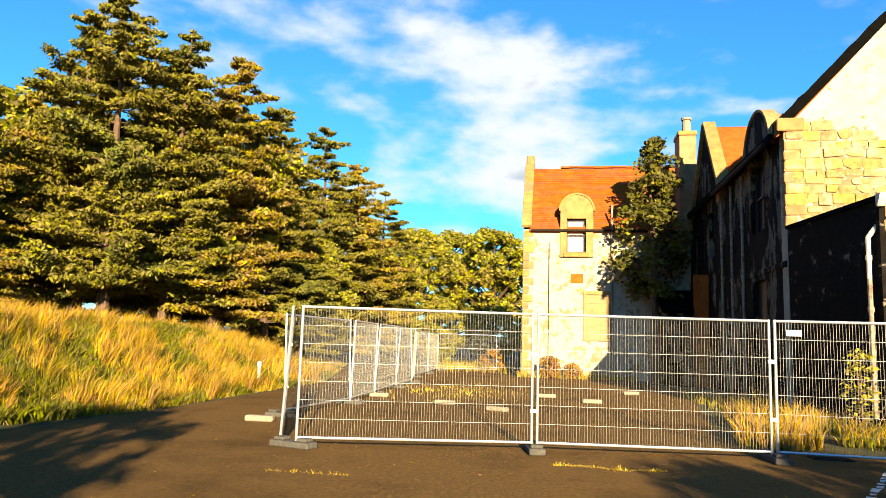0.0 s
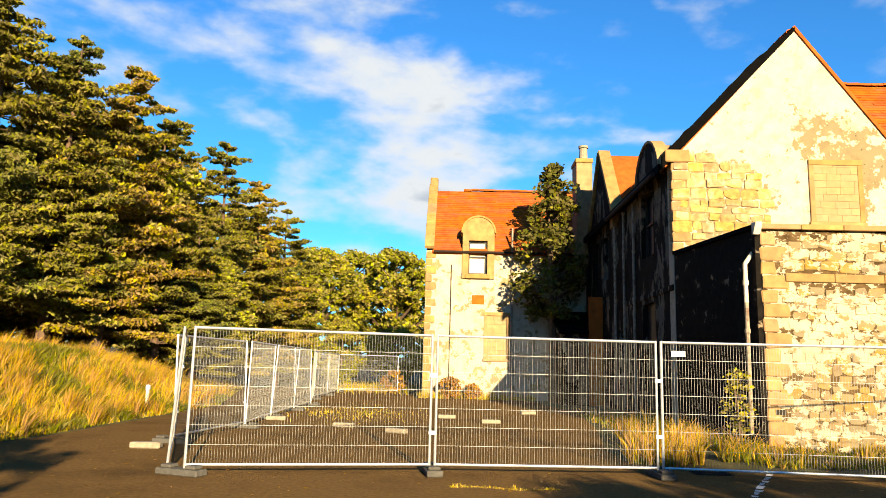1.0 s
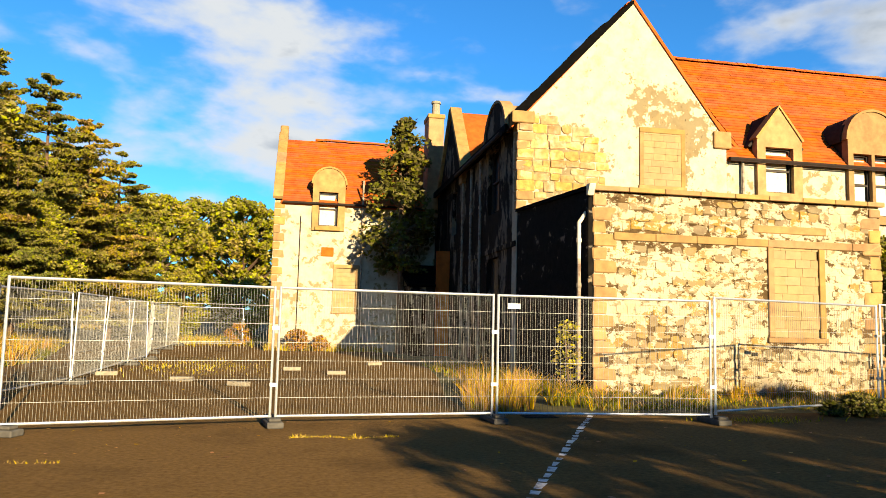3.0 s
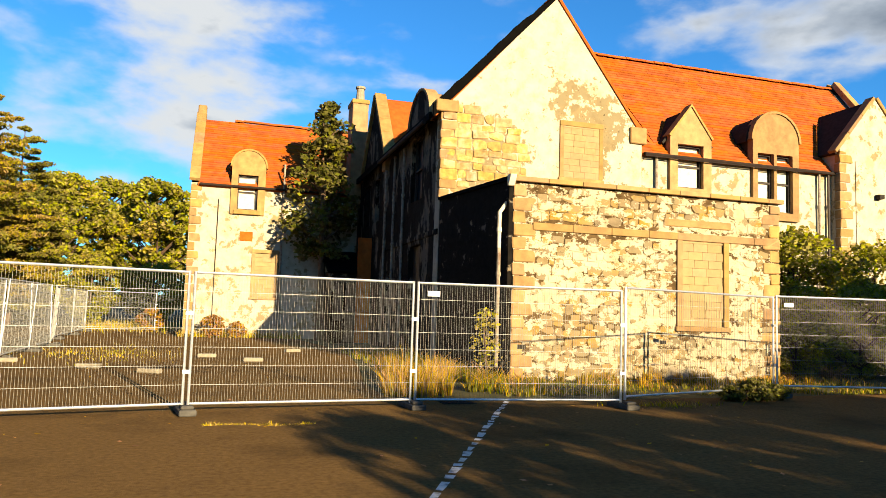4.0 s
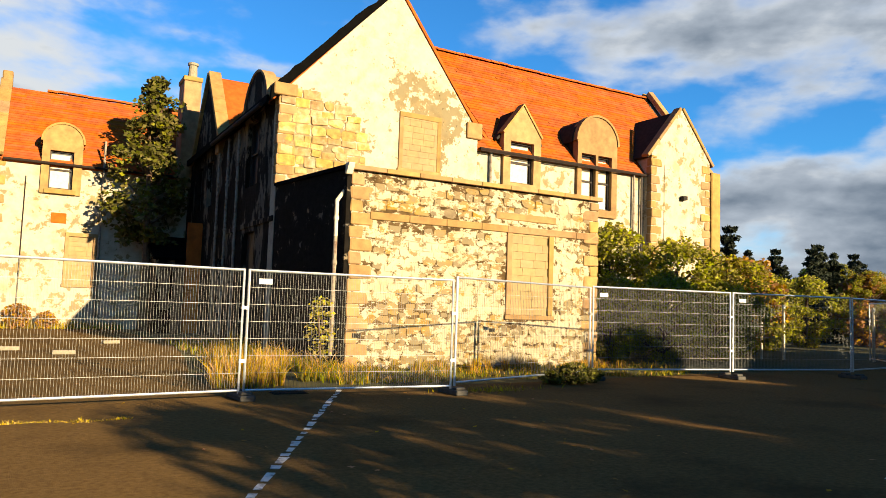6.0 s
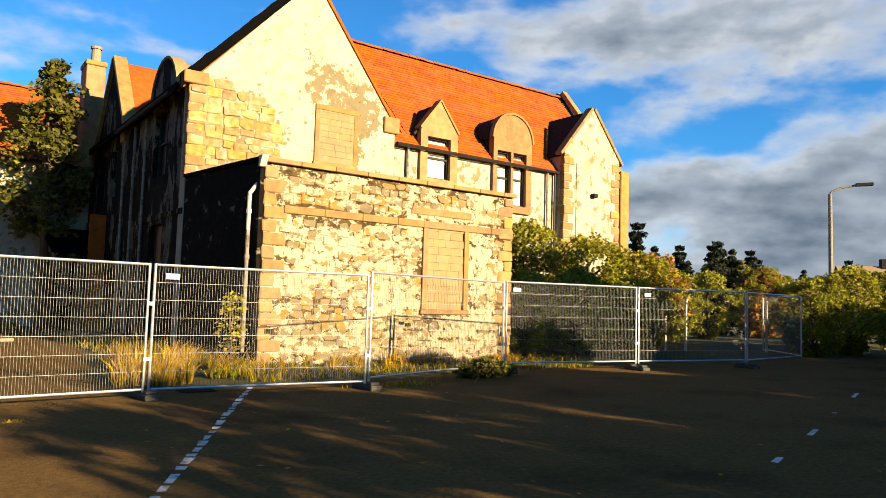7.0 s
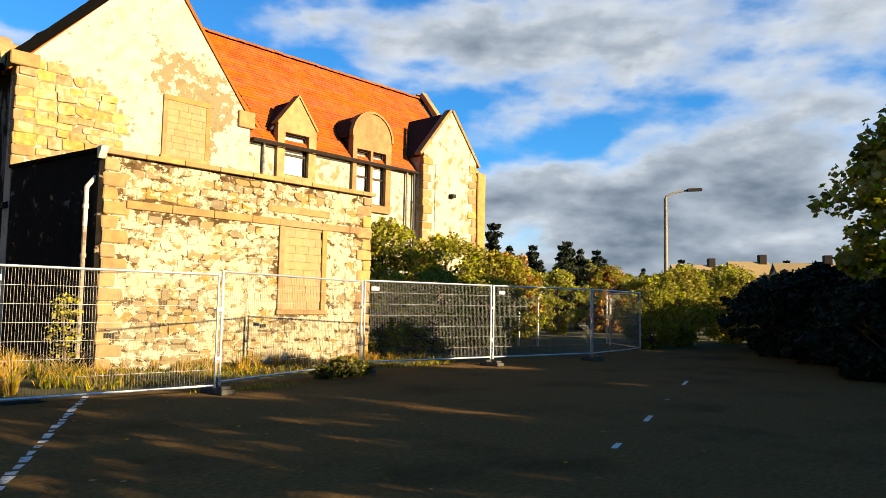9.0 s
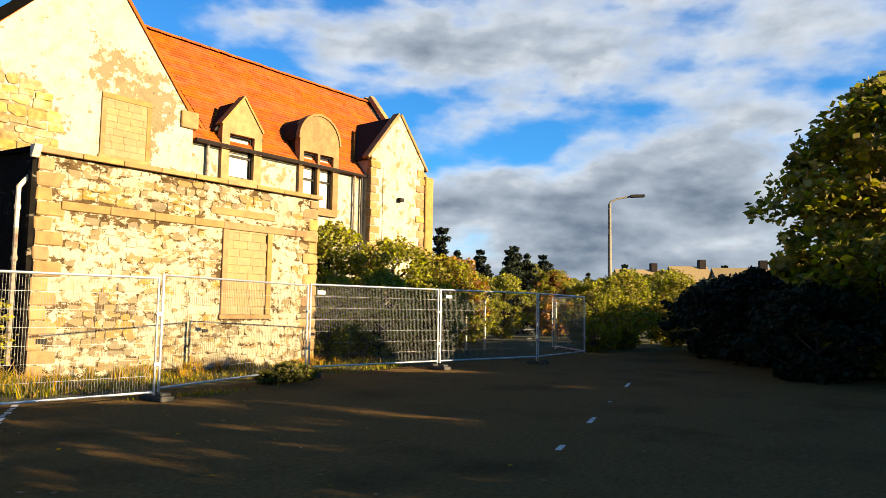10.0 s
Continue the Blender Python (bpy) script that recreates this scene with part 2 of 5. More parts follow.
HARL = (0.335, 0.285, 0.205)
GREY = (0.160, 0.128, 0.072)
M_HARL = harl_material("harled_wall", HARL, (0.22, 0.160, 0.078), 0.545, 0.0, grain=2.2, broad=0.05, grey=GREY, dim=0.8)
# peeling harling darkened to carry the shade of west and rear walls
M_HARL_W = harl_material("shade_dark_peeling_wall", (0.10, 0.085, 0.065), (0.016, 0.012, 0.009), 0.44, 4.0, grain=1.0, broad=0.06, squash=0.45)
# darker again: the annex side's shade is put into its harling colour
M_ANNEX_SHADE = harl_material("annex_shade_wall", (0.085, 0.072, 0.058), (0.010, 0.008, 0.006), 0.36, 4.0, grain=1.5, broad=0.05, squash=1.6)
M_MORTAR = harl_material("rubble_bed", (0.312, 0.256, 0.172), (0.0791, 0.0484, 0.0205), 0.49, 9.0, grain=3.4, broad=0.09, squash=1.5)
M_HARLED_STONE = harl_material("harled_rubble", (0.321, 0.265, 0.179), (0.2, 0.13, 0.0521), 0.48, 9.0, grain=3.4, by_object=0.26, dim=0.72, broad=0.09, pits=0.085, grey=GREY, squash=1.5)
M_GABLE = harl_material("gable_harling", HARL, (0.180, 0.132, 0.066), 0.60, 0.0, [(11.75, 9.0, 1.15, 1.0), (8.2, 6.8, 1.6, 1.5), (13.2, 8.3, 0.6, 0.8), (12.6, 7.4, 0.5, 1.0)],
                        grain=3.4, grey=GREY, pits=0.08, dim=0.75)
M_ASHLAR = material("dressed_sandstone", (0.228, 0.134, 0.048), 0.9, var=0.25, scale=3, bump=0.3, stain=(0.13, 0.075, 0.034), by_object=0.16)
M_RUBBLE = material("rubble_stone", (0.255, 0.155, 0.050), 0.92, var=0.35, scale=6, bump=0.6, bump_scale=25, stain=(0.31, 0.25, 0.16),
                    stain_amount=0.8, stain_scale=2.1, by_object=0.22)
M_BLOCK = material("block_infill", (0.225, 0.155, 0.074), 0.95, var=0.12, scale=4, bump=0.3, by_object=0.07)
M_TILE = material("red_clay_tiles", (0.281, 0.0626, 0.00864), 0.95, spec=0.08, var=0.3, scale=2.2, bump=0.2, stain=(0.108, 0.0324, 0.0151), stain_amount=0.3, stain_scale=0.9, by_island=0.08)
# dark fittings; on dormer and gable roofs the colour imitates shade
M_LEAD_SHADE = material("weathered_lead_and_roof_shade", (0.0225, 0.0191, 0.0158), 0.95, var=0.3, spec=0.05)
# felt roofs; also painted shade on the barge and eaves strips
M_FELT_SHADE = material("felt_and_shade_black", (0.00216, 0.00192, 0.00168), 0.95, var=0.3, spec=0.03)
M_GLASS_DARK = material("dark_opening", (0.012, 0.012, 0.014), 0.35, var=0.3, bump=0.0)
M_TIMBER = material("dark_painted_timber", (0.03, 0.021, 0.015), 0.6, var=0.3)
M_BOARD = material("pale_boarding", (0.496, 0.424, 0.304), 0.8, var=0.15, scale=8)
M_IRON = material("painted_cast_iron", (0.2, 0.165, 0.12), 0.6, var=0.3, scale=10, stain=(0.08, 0.03, 0.015), stain_amount=0.8, stain_scale=6)
M_GUTTER = material("rusty_gutter", (0.0144, 0.00768, 0.0048), 0.85, var=0.4)
M_ZINC = material("galvanised_steel", (0.496, 0.504, 0.512), 0.38, metal=0.75, var=0.15, scale=20, bump=0.05)
M_WIRE = material("galvanised_wire", (0.11, 0.105, 0.095), 0.5, metal=0.3, var=0.15, scale=20, bump=0.0)
M_CROSS = material("galvanised_cross_wire", (0.24, 0.235, 0.22), 0.55, metal=0.3, var=0.15, scale=20, bump=0.0)
M_FOOT = material("concrete_foot", (0.0605, 0.055, 0.0468), 0.95, var=0.25, scale=12)
M_BLOCKPALE = material("pale_concrete", (0.198, 0.165, 0.116), 0.95, var=0.25, scale=12)
M_WHITE = material("white_plastic", (0.4, 0.4, 0.4), 0.5, var=0.05)
M_PAINT = material("worn_road_paint", (0.525, 0.504, 0.455), 0.8, var=0.2, scale=9, stain=(0.049, 0.042, 0.035), stain_amount=0.9, stain_scale=5)
M_ASPHALT = material("old_asphalt", (0.122, 0.070, 0.024), 1.0, spec=0.03, var=0.3, scale=16, bump=0.6, bump_scale=90, stain=(0.0497, 0.0294, 0.0114), stain_amount=0.7, stain_scale=0.35)
M_SOIL = material("rough_turf", (0.054, 0.046, 0.0136), 1.0, var=0.5, scale=1.5, bump=0.8, bump_scale=14, stain=(0.027, 0.0378, 0.0081), stain_amount=0.8, stain_scale=0.6)
M_DRYGRASS = material("dry_grass", (0.36, 0.245, 0.008), 0.9, spec=0.05, var=0.4, scale=0.7, bump=0, stain=(0.09, 0.107, 0.00562), stain_amount=0.85, stain_scale=0.5, by_island=0.4, translucent=0.3)
M_STRAW = material("wilted_weeds", (0.37, 0.20, 0.004), 0.9, spec=0.05, var=0.4, scale=0.9, bump=0, stain=(0.0702, 0.0761, 0.00585), stain_amount=0.9, stain_scale=0.8, by_island=0.45, translucent=0.25)
M_GREENGRASS = material("green_grass", (0.125, 0.118, 0.007), 0.9, spec=0.05, var=0.4, scale=0.9, bump=0, by_island=0.4, translucent=0.3)
M_BARK = material("bark", (0.084, 0.051, 0.03), 0.95, var=0.4, scale=5, bump=0.8, bump_scale=15)
M_NEEDLE = material("pine_needles", (0.138, 0.116, 0.010), 0.8, spec=0.08, var=0.35, scale=0.5, bump=0, stain=(0.0913, 0.113, 0.0237), stain_amount=0.65, stain_scale=0.3, by_island=0.4, translucent=0.2)
M_NEEDLE_WARM = material("yellowing_needles", (0.215, 0.145, 0.00858), 0.8, spec=0.08, var=0.35, scale=0.5, bump=0, stain=(0.129, 0.124, 0.0108), stain_amount=0.8, stain_scale=0.35, by_island=0.45, translucent=0.25)
M_LEAF = material("broad_leaves", (0.224, 0.207, 0.0105), 0.75, spec=0.1, var=0.35, scale=0.5, bump=0, stain=(0.261, 0.147, 0.00897), stain_amount=0.5, stain_scale=0.25, by_island=0.45, translucent=0.38)
M_AUTUMN = material("autumn_leaves", (0.272, 0.13, 0.00972), 0.75, spec=0.1, var=0.4, scale=0.6, bump=0, by_island=0.45, translucent=0.38)
# leaves with shade mixed into the colour: corner tree and yard weeds
M_SHADELEAF = material("shade_dark_leaves", (0.0875, 0.08, 0.0125), 0.75, spec=0.1, var=0.4, scale=0.5, bump=0, stain=(0.138, 0.0938, 0.01), stain_amount=0.5, stain_scale=0.4, by_island=0.45, translucent=0.25)
# dark conifers' own tone; on the hedge it stands in for shade
M_DARKLEAF = material("dark_conifer_and_hedge_shade", (0.012, 0.0168, 0.006), 0.7, var=0.4, scale=0.5, bump=0, by_island=0.4, translucent=0.1)


# ---------------------------------------------------------------- mesh helpers
def box(bm, x0, x1, y0, y1, z0, z1):
    v = [bm.verts.new(p) for p in ((x0, y0, z0), (x1, y0, z0), (x1, y1, z0), (x0, y1, z0), (x0, y0, z1), (x1, y0, z1), (x1, y1, z1), (x0, y1, z1))]
    for f in ((3, 2, 1, 0), (4, 5, 6, 7), (0, 1, 5, 4), (1, 2, 6, 5), (2, 3, 7, 6), (3, 0, 4, 7)):
        bm.faces.new([v[i] for i in f])
    return v


def prism(bm, pts, shift):
    """The polygon pts, made solid along shift."""
    s = Vector(shift)
    a = [bm.verts.new(p) for p in pts]
    b = [bm.verts.new(Vector(p) + s) for p in pts]
    bm.faces.new(a[::-1])
    bm.faces.new(b)
    for i in range(len(a)):
        j = (i + 1) % len(a)
        bm.faces.new((a[i], a[j], b[j], b[i]))


def bar(bm, a, b, r, sides=6, r2=None):
    a, b = Vector(a), Vector(b)
    q = (b - a).to_track_quat("Z", "Y")
    r2 = r if r2 is None else r2
    rings = []
    for p, rr in ((a, r), (b, r2)):
        rings.append([bm.verts.new(p + q @ Vector((rr * math.cos(2 * math.pi * i / sides), rr * math.sin(2 * math.pi * i / sides), 0))) for i in range(sides)])
    for i in range(sides):
        j = (i + 1) % sides
        bm.faces.new((rings[0][i], rings[0][j], rings[1][j], rings[1][i]))
    bm.faces.new(rings[0][::-1])
    bm.faces.new(rings[1])


def finish(bm, name, mat, smooth=False):
    bmesh.ops.recalc_face_normals(bm, faces=bm.faces)
    me = bpy.data.meshes.new(name)
    bm.to_mesh(me)
    bm.free()
    me.materials.append(mat)
    if smooth:
        me.polygons.foreach_set("use_smooth", [True] * len(me.polygons))
    return me


def part(name, bm, mat, parent=None, label="", smooth=False):
    ob = new(name, finish(bm, name, mat, smooth))
    if parent:
        ob.parent = parent
        if parent.type == "EMPTY":
            ob.matrix_parent_inverse = Matrix.Translation(-parent.location)
    if label:
        tagged(ob, label)
    return ob


def boxpart(name, mat, parent, *dims, label="", bevel=0.0):
    bm = bmesh.new()
    box(bm, *dims)
    if bevel:
        bmesh.ops.bevel(bm, geom=bm.edges[:], offset=bevel, segments=1, affect="EDGES")
    return part(name, bm, mat, parent, label)


def empty(name, place, label, category, group="", kind=""):
    e = new(name)
    e.location = place
    bpy.context.view_layer.update()
    return tagged(e, label, category, group, kind)


# ---------------------------------------------------------------- ground
def ground_height(x, y):
    """Level yard; a grass bank climbs to the west, the far fields rise a little."""
    foot = -8.3 - 0.25 * max(0.0, 14 - y) * (1 if y < 14 else 0)
    if y > 26:
        foot -= (y - 26) * 0.25
    rise = 0.0
    if x < foot:
        s = min(1.0, (foot - x) / 5.5)
        rise = (1.85 - 0.8 * min(1.0, max(0.0, (y - 20) / 22))) * s * s * (3 - 2 * s)
        rise += 0.16 * noise.noise(Vector((x * 0.35, y * 0.35, 0))) * min(1, (foot - x) / 2)
    far = max(0.0, math.hypot(x, y) - 80)
    return rise + far * 0.012


def grid_sheet(name, xs, ys, mat, height, label, category):
    verts = [(x, y, height(x, y)) for y in ys for x in xs]
    w = len(xs)
    faces = [(j * w + i, j * w + i + 1, (j + 1) * w + i + 1, (j + 1) * w + i) for j in range(len(ys) - 1) for i in range(w - 1)]
    me = bpy.data.meshes.new(name)
    me.from_pydata(verts, [], faces)
    me.materials.append(mat)
    me.polygons.foreach_set("use_smooth", [True] * len(me.polygons))
    return tagged(new(name, me), label, category, kind="structure")


xs = [-900, -400, -200, -120, -80, -60] + [-50 + i * 1.0 for i in range(101)] + [60, 80, 120, 200, 400, 900]
ys = [-900, -400, -200, -120, -80, -60] + [-50 + i * 1.0 for i in range(121)] + [80, 100, 140, 200, 400, 900]
ground = grid_sheet("ground", xs, ys, M_SOIL, lambda x, y: ground_height(x, y) - 0.03, "rough grass ground with a bank beside the yard", "ground")

# the tarmac yard and drive: one irregular sheet, flush with the turf
bm = bmesh.new()
edge = [(-9.4, -30), (-9.0, 6), (-8.6, 10.4), (-8.15, 14.4), (-8.2, 21), (-8.6, 27), (-10.8, 36), (-12.8, 44), (-12, 48), (-8, 46), (-2.2, 42), (-2.0, 36.2), (3.6, 36.2),
        (4.6, 26.6), (3.9, 20), (3.2, 15.5), (3.1, 13.2), (5.5, 12.3), (11, 12.6), (18, 13.4), (25, 13.2), (34, 10.0), (40, 6.0), (44, -4), (44, -30)]
vs = [bm.verts.new((x, y, 0.0)) for x, y in edge]
bm.faces.new(vs)
bmesh.ops.triangulate(bm, faces=bm.faces[:])
yard = tagged(part("pavement", bm, M_ASPHALT), "worn brown-grey tarmac yard with patches and cracks", "pavement", kind="structure")


# ---------------------------------------------------------------- building parts
def wall_with_holes(bm, u0, u1, z0, z1, holes, depth, place):
    """A wall from u0 to u1 with rectangular holes (u0, u1, z0, z1); place(u, z, d) gives the point d metres inside the face."""
    us = sorted({u0, u1, *[h[0] for h in holes], *[h[1] for h in holes]})
    zs = sorted({z0, z1, *[h[2] for h in holes], *[h[3] for h in holes]})

    def solid(i, j):
        if not (0 <= i < len(us) - 1 and 0 <= j < len(zs) - 1):
            return False
        cu, cz = (us[i] + us[i + 1]) / 2, (zs[j] + zs[j + 1]) / 2
        return not any(h[0] < cu < h[1] and h[2] < cz < h[3] for h in holes)

    for i in range(len(us) - 1):
        for j in range(len(zs) - 1):
            if not solid(i, j):
                continue
            a, b, c, d = us[i], us[i + 1], zs[j], zs[j + 1]
            for dd in (0, depth):
                bm.faces.new([bm.verts.new(place(*q, dd)) for q in ((a, c), (b, c), (b, d), (a, d))])
            for di, dj, p, q in ((-1, 0, (a, c), (a, d)), (1, 0, (b, c), (b, d)), (0, -1, (a, c), (b, c)), (0, 1, (a, d), (b, d))):
                if not solid(i + di, j + dj):
                    bm.faces.new([bm.verts.new(place(*r)) for r in ((*p, 0), (*q, 0), (*q, depth), (*p, depth))])
    bmesh.ops.remove_doubles(bm, verts=bm.verts, dist=0.001)


def front(y):
    return lambda u, z, d: (u, y + d, z)


def west(x):
    return lambda u, z, d: (x + d, u, z)


def slab(bm, a, b, c, d, thick):
    """A roof slope with corners a, b, c, d, made solid downwards."""
    pts = [Vector(p) for p in (a, b, c, d)]
    n = (pts[1] - pts[0]).cross(pts[3] - pts[0]).normalized()
    if n.z < 0:
        n = -n
    prism(bm, pts, -n * thick)


def tile_roof(parent, a, b, c, d, gauge=0.18, label="", name="roof", proud=(0.028, 0.05)):
    """Courses of clay tiles from the eave a-b to the ridge d-c, each course a stepped strip with uneven, broken lengths."""
    a, b, c, d = (Vector(p) for p in (a, b, c, d))
    n = (b - a).cross(d - a).normalized()
    if n.z < 0:
        n = -n
    rows = max(3, int((d - a).length / gauge))
    rnd = random.Random(int(abs(a.x * 31 + a.y * 17 + rows)))
    bm = bmesh.new()
    slab(bm, a, b, c, d, 0.12)
    base = part(name, bm, M_TILE, parent, label)
    bm = bmesh.new()
    for r in range(rows):
        t0, t1 = r / rows, min(1.0, (r + 1.12) / rows)
        l0, r0, l1, r1 = a.lerp(d, t0), b.lerp(c, t0), a.lerp(d, t1), b.lerp(c, t1)
        length = (r0 - l0).length
        if length < 0.2:
            continue
        cuts = [0.0]
        while cuts[-1] < 1:
            cuts.append(cuts[-1] + rnd.uniform(0.5, 1.4) / length)
        cuts[-1] = 1.0
        for s0, s1 in zip(cuts, cuts[1:]):
            if s1 - s0 < 0.001:
                continue
            lift = rnd.uniform(*proud)
            p = [l0.lerp(r0, s0) + n * lift, l0.lerp(r0, s1) + n * (lift + rnd.uniform(-0.15, 0.15) * proud[0]), l1.lerp(r1, s1) + n * 0.012, l1.lerp(r1, s0) + n * 0.012]
            q = [bm.verts.new(v) for v in p]
            e = [bm.verts.new(v) for v in (l0.lerp(r0, s0) - n * 0.004, l0.lerp(r0, s1) - n * 0.004)]
            bm.faces.new(q)
            bm.faces.new((e[0], e[1], q[1], q[0]))
    tagged(part("tiling", bm, M_TILE, base), kind="stuff")
    return base


RIDGE_MESH = {}


def ridge_tiles(parent, a, b, step=0.45):
    """Half-round ridge tiles, each a piece of its own."""
    a, b = Vector(a), Vector(b)
    if "m" not in RIDGE_MESH:
        bm = bmesh.new()
        for i in range(6):
            t0, t1 = math.pi * i / 6, math.pi * (i + 1) / 6
            q = [(x, -0.14 * math.cos(t), 0.13 * math.sin(t) - 0.02) for t in (t0, t1) for x in (-0.24, 0.21)]
            bm.faces.new([bm.verts.new(q[k]) for k in (0, 1, 3, 2)])
        bmesh.ops.remove_doubles(bm, verts=bm.verts, dist=0.001)
        bmesh.ops.solidify(bm, geom=bm.faces[:], thickness=0.025)
        RIDGE_MESH["m"] = finish(bm, "ridge_tile", M_TILE)
    count = int((b - a).length / step)
    q = (b - a).to_track_quat("X", "Z").to_matrix().to_4x4()
    rnd = random.Random(count)
    for i in range(count):
        ob = new("ridge_tile", RIDGE_MESH["m"])
        ob.parent = parent
        ob.matrix_parent_inverse = Matrix.Translation(-parent.location)
        ob.matrix_basis = Matrix.Translation(a.lerp(b, (i + 0.5) / count) + Vector((0, 0, rnd.uniform(0.0, 0.03)))) @ q @ pose(0, 0, 0, 0, rnd.uniform(-2, 2), rnd.uniform(-2, 2))


STONES = []
for k in range(14):
    rnd_k = random.Random(k)
    bm = bmesh.new()
    box(bm, -0.5, 0.5, -0.5, 0.5, -0.5, 0.5)
    for v in bm.verts:
        v.co.x *= rnd_k.uniform(0.86, 1.0)
        v.co.z *= rnd_k.uniform(0.84, 1.0)
        v.co.y += rnd_k.uniform(-0.12, 0.12)
    bmesh.ops.bevel(bm, geom=bm.edges[:], offset=0.07, segments=1, affect="EDGES")
    STONES.append(bm)


BLOCKS = []
for k in range(4):
    rnd_k = random.Random(60 + k)
    bm = bmesh.new()
    box(bm, -0.5, 0.5, -0.5, 0.5, -0.5, 0.5)
    for v in bm.verts:
        v.co.y += rnd_k.uniform(-0.06, 0.06)
    bmesh.ops.bevel(bm, geom=bm.edges[:], offset=0.02, segments=1, affect="EDGES")
    BLOCKS.append(bm)

RUBBLES = []
for k in range(16):
    rnd_k = random.Random(100 + k)
    bm = bmesh.new()
    n = rnd_k.choice((7, 8, 9))
    rim, face = [], []
    for i in range(n):
        a = 2 * math.pi * (i + rnd_k.uniform(-0.25, 0.25)) / n
        q = 0.5 / max(abs(math.cos(a)), abs(math.sin(a))) * rnd_k.uniform(0.88, 1.04)
        q = min(q, 0.68)
        rim.append((q * math.cos(a), 0.5, q * math.sin(a)))
        face.append((q * 0.96 * math.cos(a), -0.5 + rnd_k.uniform(-0.05, 0.07), q * 0.95 * math.sin(a)))
    mid = [(x, -0.22, z) for x, y, z in rim]
    rows = [[bm.verts.new(p) for p in ring] for ring in (rim, mid, face)]
    for a, b in zip(rows, rows[1:]):
        for i in range(n):
            bm.faces.new((a[i], a[(i + 1) % n], b[(i + 1) % n], b[i]))
    bm.faces.new(rows[-1])
    bmesh.ops.recalc_face_normals(bm, faces=bm.faces)
    RUBBLES.append(bm)


def stone_meshes(mat, sources):
    made = []
    for k, src in enumerate(sources):
        me = bpy.data.meshes.new("stone")
        src.to_mesh(me)
        me.materials.append(mat)
        made.append(me)
    return made


HARLED_MESHES = stone_meshes(M_HARLED_STONE, RUBBLES + STONES[:6])
SQUARED_MESHES = stone_meshes(M_RUBBLE, STONES + RUBBLES[:5])
ASHLAR_MESHES, BLOCK_MESHES = stone_meshes(M_ASHLAR, STONES), stone_meshes(M_BLOCK, BLOCKS)


def stone(parent, name, meshes, rnd, cx, cy, cz, sx, sy, sz, tilt=0.0):
    ob = new(name, rnd.choice(meshes))
    ob.parent = parent
    if parent.type == "EMPTY":
        ob.matrix_parent_inverse = Matrix.Translation(-parent.location)
    ob.matrix_basis = Matrix.Translation((cx, cy, cz)) @ pose(0, 0, 0, 0, rnd.uniform(-tilt, tilt), 0) @ Matrix.Diagonal((sx, sy, sz, 1))
    return ob


def rubble(parent, y, inside, x0, x1, z0, z1, seed, chance=1.0, proud=0.03, big=(0.28, 0.7), rows=(0.2, 0.36), meshes=()):
    """Uneven courses of rubble on a wall that faces -y, where inside(x, z) holds."""
    rnd = random.Random(seed)
    z = z0
    while z < z1:
        h = rnd.uniform(*rows)
        x = x0 + rnd.uniform(-0.2, 0)
        while x < x1:
            w = rnd.uniform(*big)
            hh = h * rnd.uniform(0.85, 1.15)
            cx, cz = x + w / 2, z + h / 2 + rnd.uniform(-0.04, 0.04)
            if inside(cx, cz) and rnd.random() < chance:
                p = proud * rnd.uniform(0.4, 1.5)
                stone(parent, "stone", meshes, rnd, cx, y - p + 0.08, cz, w * 1.02, 0.16, hh * 1.04, 4)
            x += w
        z += h


def quoins_front(parent, y, x, side, z0, z1, seed, proud=0.03, course=0.32):
    """Dressed corner stones, long and short in turn, on a wall that faces -y; side: +1 when the wall lies to the right of x."""
    rnd = random.Random(seed)
    z, k = z0, 0
    while z < z1 - 0.1:
        h = min(course * rnd.uniform(0.9, 1.1), z1 - z)
        w = (0.62 if k % 2 else 0.36) * rnd.uniform(0.92, 1.08)
        cx = x + side * (w / 2 - 0.02)
        stone(parent, "quoin", ASHLAR_MESHES, rnd, cx, y - proud + 0.15, z + h / 2, w, 0.30, h * 1.03)
        z, k = z + h, k + 1


def blocked_window(parent, y, x0, x1, z0, z1, surround=0.16, seed=1, sill=True, course=0.22, name="blocked_window", recess=0.07):
    """A window walled up with blocks, in a dressed stone surround."""
    rnd = random.Random(seed)
    w = boxpart(name, M_BLOCK, parent, x0 - 0.01, x1 + 0.01, y + recess, y + 0.3, z0 - 0.01, z1 + 0.01, label="window opening walled up with blocks")
    z = z0
    while z < z1 - 0.02:
        h = min(course, z1 - z)
        x = x0 - rnd.uniform(0, 0.3)
        while x < x1:
            q0, q1 = max(x, x0), min(x + 0.44, x1)
            if q1 - q0 > 0.05:
                stone(w, "block", BLOCK_MESHES, rnd, (q0 + q1) / 2, y + recess - 0.01, z + h / 2, (q1 - q0) * 0.985, 0.05, h * 0.97)
            x += 0.44
        z += h
    for a, b in ((x0 - surround, x0), (x1, x1 + surround)):
        boxpart("jamb", M_ASHLAR, w, a, b, y - 0.055, y + 0.2, z0, z1 + 0.003, bevel=0.012)
    boxpart("lintel", M_ASHLAR, w, x0 - surround, x1 + surround, y - 0.06, y + 0.2, z1 + 0.004, z1 + surround * 1.15, bevel=0.012)
    if sill:
        boxpart("sill", M_ASHLAR, w, x0 - surround - 0.04, x1 + surround + 0.04, y - 0.08, y + 0.2, z0 - 0.13, z0 - 0.004, bevel=0.015)
    return w


